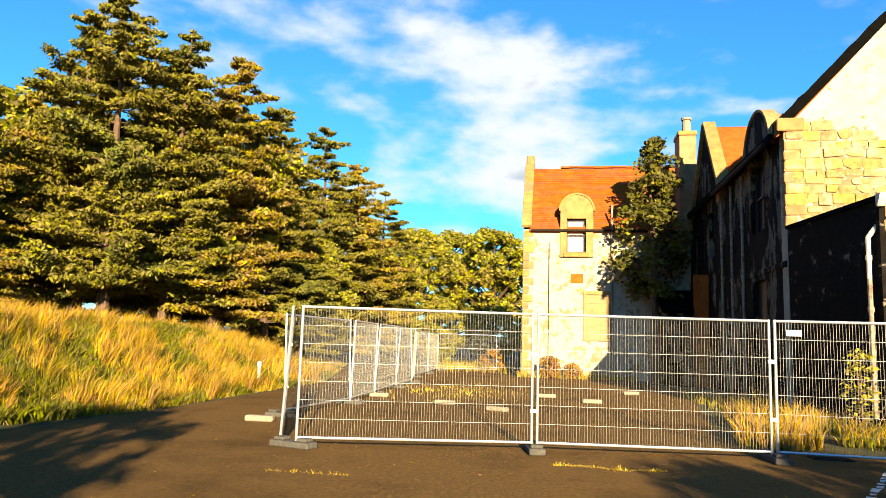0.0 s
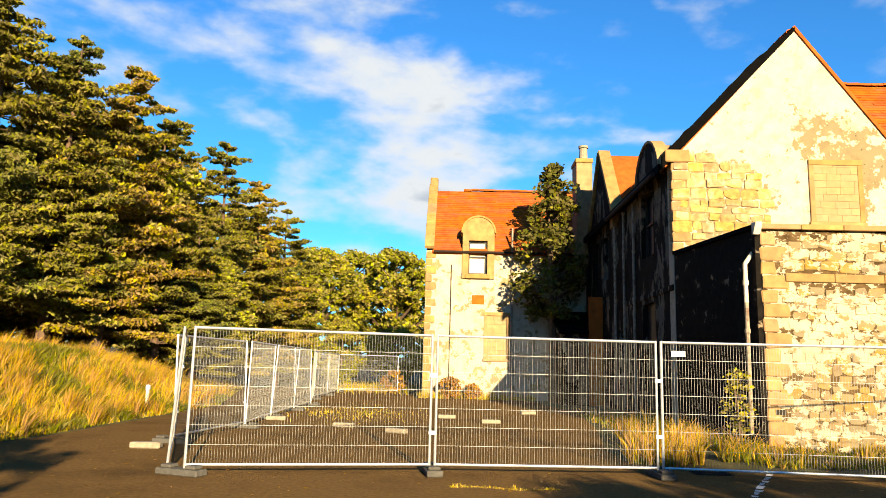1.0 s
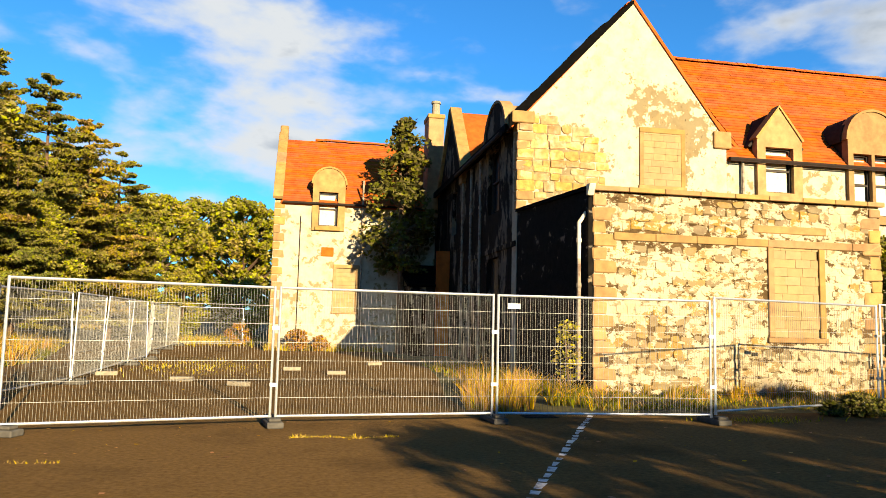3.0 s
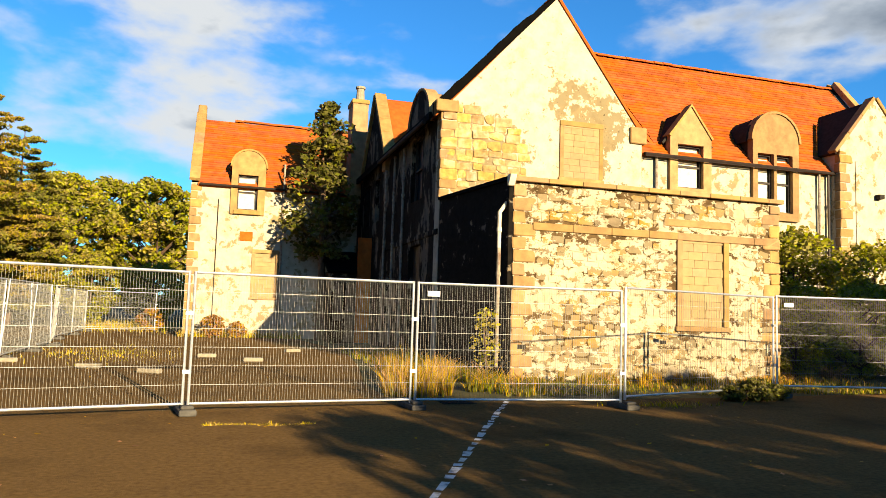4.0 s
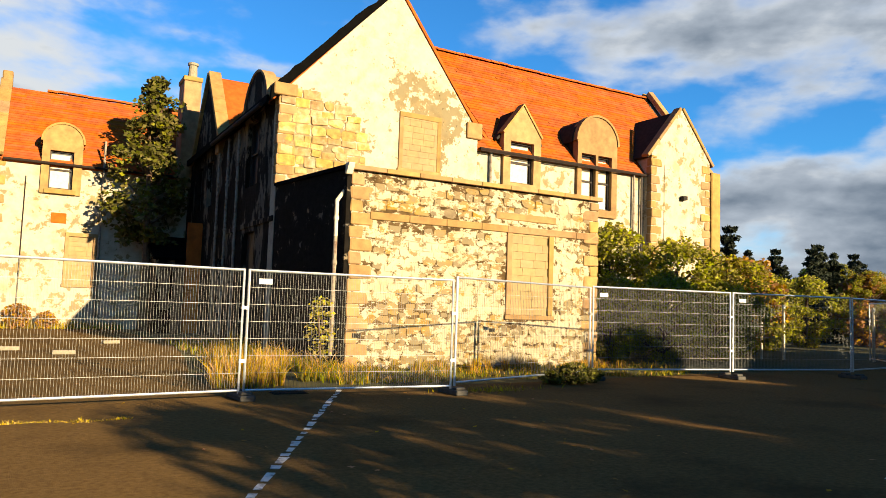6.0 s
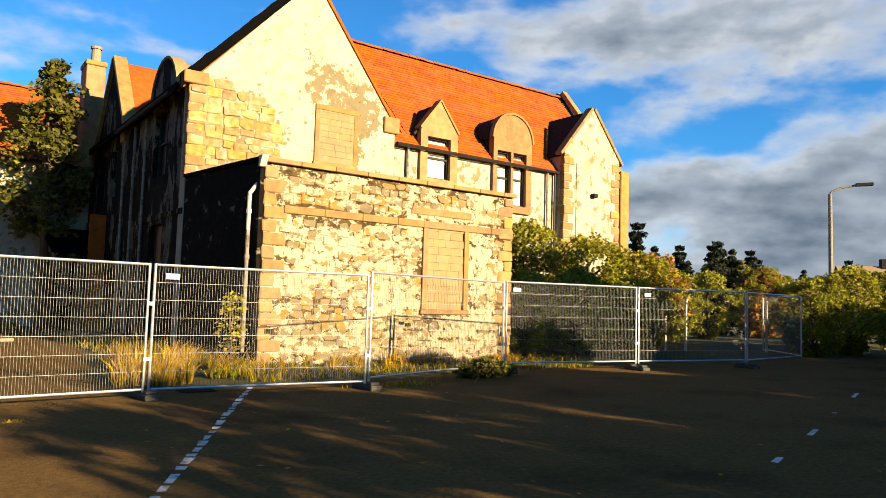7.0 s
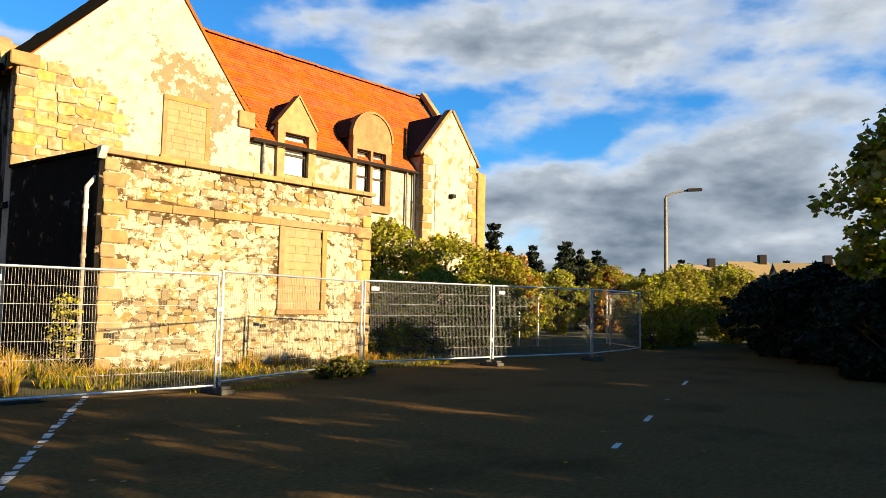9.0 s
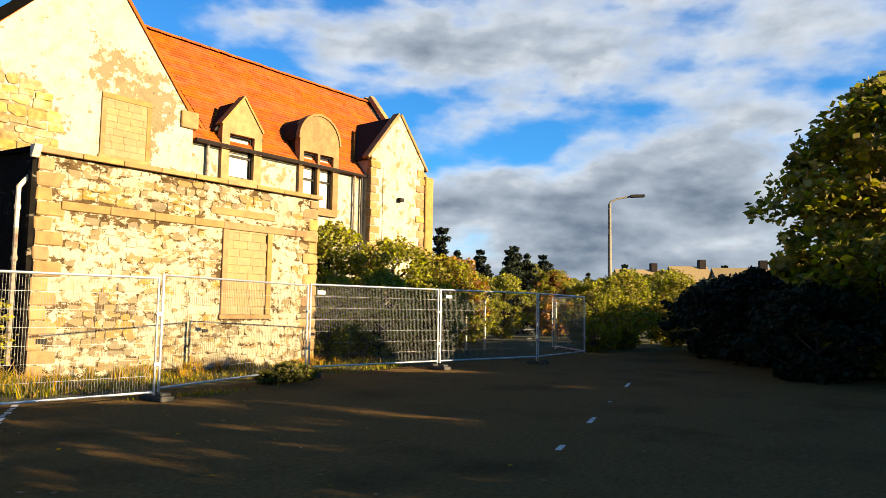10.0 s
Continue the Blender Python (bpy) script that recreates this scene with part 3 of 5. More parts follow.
def sash_window(parent, place, u0, u1, z0, z1, boarded=0.5, deep=0.18):
    """A two-sash window in its opening; the upper sash open to the dark, the lower with a pale board."""
    def pane(name, mat, a, b, c, d, e0, e1, up, label=""):
        bm = bmesh.new()
        pts = [place(*q) for q in ((a, c, e0), (b, c, e0), (b, d, e0), (a, d, e0))]
        s = Vector(place(a, c, e1)) - Vector(place(a, c, e0))
        prism(bm, pts, s)
        return part(name, bm, mat, up, label)

    w = pane("window", M_GLASS_DARK, u0, u1, z0, z1, deep + 0.10, deep + 0.14, parent, "sash window, dark and broken, part boarded")
    t = 0.06
    zm = z0 + (z1 - z0) * 0.5
    for a, b, c, d in ((u0, u0 + t, z0, z1), (u1 - t, u1, z0, z1), (u0 + t, u1 - t, z0, z0 + t), (u0 + t, u1 - t, z1 - t, z1), (u0 + t, u1 - t, zm - 0.03, zm + 0.03)):
        pane("frame", M_TIMBER, a, b, c, d, deep, deep + 0.09, w)
    if boarded > 0:
        pane("board", M_BOARD, u0 + t, u1 - t - 0.09, z0 + t, zm - 0.05, deep + 0.03, deep + 0.07, w, "pale board behind the lower sash")
        pane("board", M_BOARD, u0 + t, u1 - t - 0.09, zm + 0.06, zm + (z1 - zm) * 0.82, deep + 0.03, deep + 0.07, w, "pale board behind the upper sash")
    return w


def shell(bm, pts, shift, out, thick):
    """One bent sheet: the line pts, drawn out along shift, with thickness along the outward normal."""
    s = Vector(shift)
    pts = [Vector(p) for p in pts]
    rows = []
    for i, p in enumerate(pts):
        d = (pts[min(i + 1, len(pts) - 1)] - pts[max(i - 1, 0)]).normalized()
        n = d.cross(s).normalized()
        if n.dot(Vector(out)) < -0.01:
            n = -n
        rows.append([bm.verts.new(q) for q in (p, p + n * thick, p + n * thick + s, p + s)])
    for a, b in zip(rows, rows[1:]):
        for k in range(4):
            m = (k + 1) % 4
            bm.faces.new((a[k], a[m], b[m], b[k]))
    bm.faces.new(rows[0])
    bm.faces.new(rows[-1][::-1])


def gutter(parent, a, b, r=0.065):
    bm = bmesh.new()
    bar(bm, a, b, r, 8)
    return part("gutter", bm, M_GUTTER, parent, "rusty eaves gutter")


def downpipe(parent, x, y, z0, z1, r=0.05, mat=None, name="downpipe"):
    bm = bmesh.new()
    bar(bm, (x, y, z0), (x, y, z1), r, 8)
    z = z0 + 0.4
    while z < z1:
        bar(bm, (x, y, z), (x, y, z + 0.1), r * 1.35, 8)
        z += 1.8
    return part(name, bm, mat or M_IRON, parent, "cast iron downpipe with worn paint")


def coping(parent, a, b, width, out, thick=0.14, normal_axis="y"):
    """A flat stone coping that follows a gable's slope from a to b; width runs along the axis, a piece every 0.9 m."""
    a, b = Vector(a), Vector(b)
    n = max(1, round((b - a).length / 0.9))
    across = Vector((0, width, 0)) if normal_axis == "y" else Vector((width, 0, 0))
    up_n = (b - a).cross(across).normalized()
    if up_n.z < 0:
        up_n = -up_n
    for i in range(n):
        p, q = a.lerp(b, i / n), a.lerp(b, (i + 0.985) / n)
        bm = bmesh.new()
        prism(bm, [p - across * out, q - across * out, q + across * (1 - out), p + across * (1 - out)], up_n * thick)
        bmesh.ops.bevel(bm, geom=bm.edges[:], offset=0.015, segments=1, affect="EDGES")
        part("coping_stone", bm, M_ASHLAR, parent)


# ---------------------------------------------------------------- main building
XW, YG, YM, Y2 = 6.75, 22.15, 22.30, 21.85
main = empty("main_building", (16, 26, 0), "derelict two-storey stone hall with peeling harling and red tiled roofs", "building")

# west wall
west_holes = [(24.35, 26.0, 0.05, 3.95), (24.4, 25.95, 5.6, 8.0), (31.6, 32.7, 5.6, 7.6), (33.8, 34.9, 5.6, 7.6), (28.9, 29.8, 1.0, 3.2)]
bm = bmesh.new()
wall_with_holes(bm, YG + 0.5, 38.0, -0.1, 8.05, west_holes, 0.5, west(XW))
part("wall", bm, M_HARL_W, main, "side wall with peeling render, shade darkened into its colour")
# gable wall to the yard
XL, XR, XA, ZK, ZA = XW, 14.3, 10.85, 8.45, 12.85
bm = bmesh.new()
prism(bm, [(XL, YG, -0.1), (XR, YG, -0.1), (XR, YG, ZK - 0.25), (XA, YG, ZA - 0.12), (XL, YG, ZK - 0.25)], (0, 0.5, 0))
gable = part("gable_wall", bm, M_GABLE, main, "tall gable wall, cream harling fallen from the rubble")
# long front wall
front_holes = [(15.83, 16.93, 6.38, 8.0), (19.37, 20.12, 5.75, 8.0), (20.25, 21.0, 5.75, 8.0)]
bm = bmesh.new()
wall_with_holes(bm, XR, 23.0, -0.1, 7.55, [(a, b, c, 7.55) for a, b, c, d in front_holes], 0.5, front(YM))
part("wall", bm, M_HARL, main, "harled front wall")
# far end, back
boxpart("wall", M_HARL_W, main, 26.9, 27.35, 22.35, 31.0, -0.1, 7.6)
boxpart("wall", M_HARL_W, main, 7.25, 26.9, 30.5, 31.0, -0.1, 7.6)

# roofs
ZE, YR, ZR = 7.62, 26.3, 12.55
tile_roof(main, (XR - 3.1, YM - 0.12, ZE - 0.12), (27.2, YM - 0.12, ZE - 0.12), (27.2, YR, ZR), (XR - 3.1, YR, ZR), label="long red tiled roof slope with dark stains")
tile_roof(main, (27.2, 2 * YR - YM, ZE), (XR - 3, 2 * YR - YM, ZE), (XR - 3, YR, ZR), (27.2, YR, ZR))
ridge_tiles(main, (XA + 0.2, YR, ZR + 0.03), (27.1, YR, ZR + 0.03))
tile_roof(main, (XW - 0.25, 38.2, 8.12), (XW - 0.25, YG + 0.1, 8.12), (XA, YG + 0.1, ZA - 0.08), (XA, 38.2, ZA - 0.08), label="red tiled roof slope over the side wall", proud=(0.013, 0.018))
tile_roof(main, (2 * XA - XW + 0.2, YG + 0.42, 7.95), (2 * XA - XW + 0.2, 38.2, 7.95), (XA, 38.2, ZA - 0.25), (XA, YG + 0.42, ZA - 0.25))
ridge_tiles(main, (XA, YG + 0.3, ZA - 0.06), (XA, 38, ZA - 0.06))
# black strip painting the shade of the gable roof's edge: thin at the ridge, with the ragged ends of the tile courses
# above it
rnd = random.Random(19)
foot, peak = Vector((XW - 0.30, YG - 0.06, 7.95)), Vector((XA, YG - 0.06, ZA - 0.16))
over, under = [], []
for k in range(31):
    f = k / 30
    p = foot.lerp(peak, f)
    deep = 0.13 + 0.31 * min(1.0, (1 - f) / 0.35)
    over.append(p + Vector((0, 0, deep + rnd.uniform(-0.035, 0.035) * min(1, (1 - f) * 6))))
    under.append(p)
bm = bmesh.new()
for k in range(30):
    prism(bm, [under[k], under[k + 1], over[k + 1], over[k]], (0, 0.14, 0))
bmesh.ops.remove_doubles(bm, verts=bm.verts, dist=0.0005)
part("barge_board", bm, M_FELT_SHADE, main, "black strip painting the shade along the gable roof's edge")
bm = bmesh.new()
slab(bm, (XR + 0.0, YG - 0.06, ZK - 0.2), (XR + 0.0, YG + 0.5, ZK - 0.2), (XA, YG + 0.5, ZA + 0.025), (XA, YG - 0.06, ZA + 0.025), 0.10)
part("verge", bm, M_TILE, main)
# kneelers
boxpart("kneeler", M_ASHLAR, main, XL - 0.22, XL + 0.55, YG - 0.12, YG + 0.5, ZK - 0.28, ZK + 0.12, bevel=0.03)
boxpart("kneeler", M_ASHLAR, main, XR - 0.5, XR + 0.16, YG - 0.10, YG + 0.5, ZK - 0.65, ZK - 0.05, bevel=0.03)

# windows and dormers of the front
blocked_window(main, YG, 11.2, 12.56, 6.35, 8.17, seed=4, recess=-0.004)
sash_window(main, front(YM - 0.15), 15.83, 16.93, 6.38, 8.0)
for a in (19.37, 20.25):
    sash_window(main, front(YM - 0.15), a, a + 0.75, 5.75, 8.0)


def dormer_front(parent, place, u0, u1, z0, ztop, zs, holes, shape, depth=0.3, name="dormer", mat=None):
    """The stone front of a wall-head dormer: pointed or round on top, with its openings."""
    bm = bmesh.new()
    wall_with_holes(bm, u0, u1, z0, zs, holes, depth, place)
    cu = (u0 + u1) / 2
    if shape == "point":
        top = [(u0, zs), (u1, zs), (cu, ztop)]
    else:
        r = (u1 - u0) / 2
        top = [(cu - r * math.cos(math.pi * i / 14), zs + (ztop - zs) * math.sin(math.pi * i / 14)) for i in range(15)]
    pts = [place(u, z, 0) for u, z in top]
    s = Vector(place(0, 0, depth)) - Vector(place(0, 0, 0))
    prism(bm, pts, s)
    d = part(name, bm, mat or M_ASHLAR, parent, "sandstone dormer front, %s topped" % ("pointed" if shape == "point" else "round"))
    # coping along the top edge
    bm = bmesh.new()
    edge = [top[0], top[2], top[1]] if shape == "point" else top
    w = Vector(place(0, 0, depth + 0.12)) - Vector(place(0, 0, 0))
    shell(bm, [place(a, za, -0.05) for a, za in edge], w, (0, 0, 1), 0.09)
    part("coping", bm, M_ASHLAR, d)
    return d


def dormer_roof(parent, u0, u1, zs, ztop, y0, shape):
    """The roof that runs back from a dormer's front into the main slope, its tiles darkened for shade."""
    slope = (ZR - ZE) / (YR - YM)
    cu = (u0 + u1) / 2
    yb = lambda z: YM + (z - ZE) / slope + 0.1
    if shape == "point":
        for e in (u0 - 0.22, u1 + 0.22):
            bm = bmesh.new()
            zl = zs - 0.2
            slab(bm, (e, y0, zl), (e, yb(zl), zl), (cu, yb(ztop), ztop - 0.06), (cu, y0, ztop - 0.06), 0.09)
            part("dormer_roof", bm, M_LEAD_SHADE, parent, "dormer roof, darkened in colour for its shade")
    else:
        bm = bmesh.new()
        r = (u1 - u0) / 2 + 0.1
        arc = [(cu - r * math.cos(math.pi * i / 12), y0, zs + (ztop - zs) * math.sin(math.pi * i / 12) - 0.06) for i in range(13)]
        shell(bm, arc, (0, yb(ztop) - y0 + 0.2, 0), (0, 0, 1), 0.06)
        part("dormer_roof", bm, M_LEAD_SHADE, parent, "dormer roof, darkened in colour for its shade")
    for e in (u0 + 0.02, u1 - 0.12):
        boxpart("dormer_cheek", M_LEAD_SHADE, parent, e, e + 0.1, y0, yb(zs) + 0.1, ZE - 0.3, zs)


YD = YM - 0.15
d1 = dormer_front(main, front(YD), 15.5, 17.28, 6.0, 9.45, 8.25, [(15.83, 16.93, 6.38, 8.0)], "point")
dormer_roof(main, 15.5, 17.28, 8.25, 9.45, YD + 0.2, "point")
d2 = dormer_front(main, front(YD), 19.15, 21.3, 5.45, 9.6, 8.5, [(19.37, 20.12, 5.75, 8.0), (20.25, 21.0, 5.75, 8.0)], "round")
dormer_roof(main, 19.15, 21.3, 8.5, 9.6, YD + 0.2, "round")
gutter(main, (XR + 0.1, YM - 0.2, ZE - 0.14), (23.0, YM - 0.2, ZE - 0.14))
gutter(main, (XR + 0.1, YM - 0.26, ZE - 0.22), (21.4, YM - 0.26, ZE - 0.22), 0.025)
downpipe(main, 14.95, YM - 0.12, 0.3, ZE - 0.1)
downpipe(main, 22.3, YM - 0.12, 0.3, ZE - 0.1)
downpipe(main, 22.75, YM - 0.12, 0.3, ZE - 0.1, mat=M_TIMBER)

# second gable at the far end of the front
G0, G1, GA, GK, GZ = 23.0, 26.65, 24.83, 8.45, 10.62
bm = bmesh.new()
prism(bm, [(G0, Y2, -0.1), (G1, Y2, -0.1), (G1, Y2, GK), (GA, Y2, GZ), (G0, Y2, GK)], (0, 0.9, 0))
gab2 = part("gable_wall", bm, M_HARL, main, "smaller gable with cream harling and dressed quoins")
slope = (ZR - ZE) / (YR - YM)
# both slopes take the dark colour that paints in their shade
for e in (G0 - 0.15, G1 + 0.15):
    bm = bmesh.new()
    z0 = GK - 0.15
    slab(bm, (e, Y2 + 0.1, z0), (e, YM + (z0 - ZE) / slope + 0.2, z0), (GA, YM + (GZ - ZE) / slope + 0.2, GZ), (GA, Y2 + 0.1, GZ), 0.1)
    part("gable_roof", bm, M_LEAD_SHADE, main, "gable roof slope, darkened in colour for its shade")
coping(main, (G0 - 0.18, Y2, GK - 0.18), (GA, Y2, GZ + 0.04), 0.4, 0.15)
coping(main, (G1 + 0.18, Y2, GK - 0.18), (GA, Y2, GZ + 0.04), 0.4, 0.15)
boxpart("render_panel", M_HARL, main, 23.75, 25.8, Y2 - 0.03, Y2 + 0.05, 3.2, 8.0, label="smooth cream render over a walled-up window")
boxpart("floodlight", M_LEAD_SHADE, main, 24.7, 24.95, Y2 - 0.25, Y2 - 0.02, 6.55, 6.72, label="small rusted lamp bracket")
boxpart("pier", M_ASHLAR, main, 27.0, 27.6, 22.0, 22.7, -0.1, 8.1, bevel=0.04)
# raised skew of the end gable
coping(main, (27.3, YM - 0.1, ZE + 0.05), (27.3, YR, ZR + 0.25), 0.34, 0.5, 0.25, "x")
coping(main, (27.3, 2 * YR - YM, ZE + 0.05), (27.3, YR, ZR + 0.25), 0.34, 0.5, 0.25, "x")
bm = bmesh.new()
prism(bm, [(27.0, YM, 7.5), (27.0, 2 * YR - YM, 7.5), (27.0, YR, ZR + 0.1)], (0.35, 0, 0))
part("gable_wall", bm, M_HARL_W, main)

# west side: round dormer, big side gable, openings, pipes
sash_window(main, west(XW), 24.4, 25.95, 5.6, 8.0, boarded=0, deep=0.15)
# this dormer face takes the side wall's shade-darkened colour
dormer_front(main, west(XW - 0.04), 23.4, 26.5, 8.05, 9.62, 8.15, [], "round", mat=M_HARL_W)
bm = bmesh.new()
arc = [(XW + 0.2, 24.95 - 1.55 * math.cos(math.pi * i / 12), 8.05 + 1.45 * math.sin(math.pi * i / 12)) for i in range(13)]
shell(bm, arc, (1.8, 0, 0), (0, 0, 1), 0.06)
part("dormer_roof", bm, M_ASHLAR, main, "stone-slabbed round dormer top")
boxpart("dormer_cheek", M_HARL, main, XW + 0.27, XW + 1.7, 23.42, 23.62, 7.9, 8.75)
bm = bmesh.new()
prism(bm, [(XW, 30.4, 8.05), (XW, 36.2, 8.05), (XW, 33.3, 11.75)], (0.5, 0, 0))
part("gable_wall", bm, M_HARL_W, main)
for a in (30.3, 36.3):
    bm = bmesh.new()
    slab(bm, (XW + 0.1, a, 8.0), (XW + 0.3, a, 8.0), (XA - 0.3, 33.3, 11.75), (XW + 0.1, 33.3, 11.75), 0.1)
    part("gable_roof", bm, M_TILE, main)
    coping(main, (XW, a, 8.0), (XW, 33.3, 11.85), 0.55, 0.25, 0.2, "x")
boxpart("kneeler", M_ASHLAR, main, XW - 0.2, XW + 0.5, 29.9, 30.5, 7.6, 8.35, bevel=0.03)
for u in (31.6, 33.8):
    sash_window(main, west(XW), u, u + 1.1, 5.6, 7.6, boarded=0)
sash_window(main, west(XW), 28.9, 29.8, 1.0, 3.2, boarded=0)
boxpart("door", M_TIMBER, main, XW + 0.2, XW + 0.28, 24.35, 26.0, 0.0, 3.95, label="tall dark timber door")
for y in (26.8, 28.4, 30.0):
    downpipe(main, XW - 0.1, y, 0.2, 7.9)
gutter(main, (XW - 0.42, 22.8, 7.94), (XW - 0.42, 30.2, 7.94), 0.075)
# added strip, black to imitate the shade below the tile edge
boxpart("fascia", M_FELT_SHADE, main, XW - 0.36, XW - 0.27, 22.4, 36.0, 7.93, 8.19, label="added black strip for the shade under the eave")
boxpart("band", M_HARL_W, main, XW - 0.05, XW + 0.1, 22.2, 30.4, 4.1, 4.28, bevel=0.015)
ch = boxpart("chimney", M_ASHLAR, main, 6.15, 6.98, 36.6, 38.0, 7.0, 12.35, label="sandstone chimney stack with one clay pot", bevel=0.03)
boxpart("chimney_cap", M_ASHLAR, ch, 6.10, 7.03, 36.55, 38.05, 12.35, 12.58, bevel=0.03)
bm = bmesh.new()
bar(bm, (6.62, 37.2, 12.58), (6.62, 37.2, 13.35), 0.24, 12, 0.2)
bar(bm, (6.62, 37.2, 13.3), (6.62, 37.2, 13.42), 0.26, 12)
part("chimney_pot", bm, M_BLOCKPALE, ch, "pale clay chimney pot")

# ---------------------------------------------------------------- flat-roofed extension
X0, X1, YX, ZX, ZXB = 6.9, 14.85, 16.13, 4.88, 5.2
annex = empty("annex", (11, 19, 0), "single-storey rubble stone annex with patchy white harling and sandstone dressings", "building")
bm = bmesh.new()
wall_with_holes(bm, X0, X1, -0.1, ZX - 0.02, [(11.72, 13.0, 1.4, 3.66)], 0.45, front(YX))
awall = part("wall", bm, M_MORTAR, annex, "rubble wall with remains of white harling")
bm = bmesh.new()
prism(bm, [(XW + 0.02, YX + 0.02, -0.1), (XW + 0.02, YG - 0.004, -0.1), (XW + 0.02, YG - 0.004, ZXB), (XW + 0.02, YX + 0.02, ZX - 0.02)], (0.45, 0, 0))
part("wall", bm, M_ANNEX_SHADE, annex, "side wall, peeling harling with its shade painted near-black")
boxpart("wall", M_HARL_W, annex, X1 - 0.45, X1, YX + 0.45, YM - 0.02, -0.1, ZX - 0.02)
bm = bmesh.new()
prism(bm, [(XW - 0.05, YX - 0.10, ZX - 0.02), (XW - 0.05, YG - 0.01, ZXB), (XW - 0.05, YG - 0.01, ZXB + 0.1), (XW - 0.05, YX - 0.10, ZX + 0.08)], (X1 - XW + 0.15, 0, 0))
part("flat_roof", bm, M_FELT_SHADE, annex, "slightly sloping felt roof")
# coping stones, band course, gutter end
x = X0 - 0.08
while x < X1 + 0.05:
    b = min(x + 0.95, X1 + 0.08)
    boxpart("coping_stone", M_ASHLAR, annex, x, b - 0.012, YX - 0.14, YX - 0.02, ZX - 0.03, ZX + 0.09, bevel=0.012)
    x = b if b < X1 + 0.08 else 99
x = X0 + 0.5
while x < X1:
    b = min(x + 1.1, X1 - 0.02)
    boxpart("band_stone", M_ASHLAR, annex, x, b - 0.01, YX - 0.05, YX + 0.1, 3.67, 3.86, bevel=0.012)
    x = b if b < X1 - 0.03 else 99
bm = bmesh.new()
prism(bm, [(X0 - 0.05, YX - 0.10, ZX - 0.16), (X0 - 0.05, YX - 0.20, ZX - 0.02), (X0 - 0.05, YX - 0.27, ZX + 0.10), (X0 - 0.05, YX - 0.02, ZX + 0.12), (X0 - 0.05, YX - 0.02, ZX - 0.16)], (-0.16, 0, 0))
bmesh.ops.bevel(bm, geom=bm.edges[:], offset=0.012, segments=1, affect="EDGES")
part("gutter_end", bm, M_BOARD, annex, "pale moulded gutter end")
downpipe(annex, 6.60, YX + 0.2, 0.3, 3.2, 0.05, mat=M_IRON)
downpipe(annex, 6.60, YX + 0.2, 3.2, 4.1, 0.05, mat=M_BOARD)
bm = bmesh.new()
bar(bm, (6.60, YX + 0.2, 4.08), (6.80, YX + 0.24, 4.35), 0.05, 8)
part("swan_neck", bm, M_BOARD, annex)
blocked_window(annex, YX, 11.72, 13.0, 1.4, 3.66, surround=0.17, seed=8, recess=0.025)
boxpart("vent", M_LEAD_SHADE, annex, 7.05, 7.27, YX - 0.035, YX + 0.05, 0.74, 0.85, label="rusty air brick")
boxpart("lintel_stone", M_ASHLAR, annex, 11.15, 13.25, YX - 0.04, YX + 0.1, 4.02, 4.22, label="long lintel stone above the band", bevel=0.02)
boxpart("vent", M_LEAD_SHADE, annex, 11.05, 11.22, YX - 0.035, YX + 0.05, 0.93, 1.02, label="rusty air brick")

# ---------------------------------------------------------------- rear wing
WY, WX0, WX1, WE = 37.0, -1.62, 6.7, 7.55
wing = empty("rear_wing", (2.5, 40, 0), "two-storey rear wing with cream harling, sandstone dressings and red tiled roof", "building")
bm = bmesh.new()
wall_with_holes(bm, WX0, WX1, -0.1, WE, [(0.58, 1.56, 6.34, WE), (1.6, 2.62, 2.0, 4.2)], 0.5, front(WY))
part("wall", bm, M_HARL, wing, "cream harled front wall")
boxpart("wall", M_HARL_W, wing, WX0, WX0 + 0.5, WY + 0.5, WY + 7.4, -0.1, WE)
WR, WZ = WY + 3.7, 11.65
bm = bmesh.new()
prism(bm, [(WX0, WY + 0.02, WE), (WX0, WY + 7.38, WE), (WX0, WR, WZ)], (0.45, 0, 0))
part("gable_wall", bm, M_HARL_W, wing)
tile_roof(wing, (WX0 + 0.3, WY - 0.12, WE - 0.1), (WX1, WY - 0.12, WE - 0.1), (WX1, WR, WZ), (WX0 + 0.3, WR, WZ), label="red tiled roof slope with missing ridge tiles")
tile_roof(wing, (WX1, WY + 7.5, WE), (WX0 + 0.3, WY + 7.5, WE), (WX0 + 0.3, WR, WZ), (WX1, WR, WZ))
ridge_tiles(wing, (0.3, WR, WZ + 0.05), (WX1, WR, WZ + 0.05))
coping(wing, (WX0 + 0.15, WY - 0.2, WE + 0.05), (WX0 + 0.15, WR, WZ + 0.25), 0.5, 0.5, 0.2, "x")
coping(wing, (WX0 + 0.15, WY + 7.5, WE + 0.05), (WX0 + 0.15, WR, WZ + 0.25), 0.5, 0.5, 0.2, "x")
boxpart("finial", M_ASHLAR, wing, WX0 - 0.05, WX0 + 0.4, WR - 0.25, WR + 0.25, WZ + 0.2, WZ + 0.75, bevel=0.05)
dormer_front(wing, front(WY - 0.12), 0.26, 1.92, 6.1, 9.35, 8.5, [(0.58, 1.56, 6.34, 8.1)], "round")
bm = bmesh.new()
arc = [(1.09 - 0.85 * math.cos(math.pi * i / 12), WY + 0.1, 8.4 + 0.85 * math.sin(math.pi * i / 12)) for i in range(13)]
shell(bm, arc, (0, 1.9, 0), (0, 0, 1), 0.06)
part("dormer_roof", bm, M_TILE, wing)
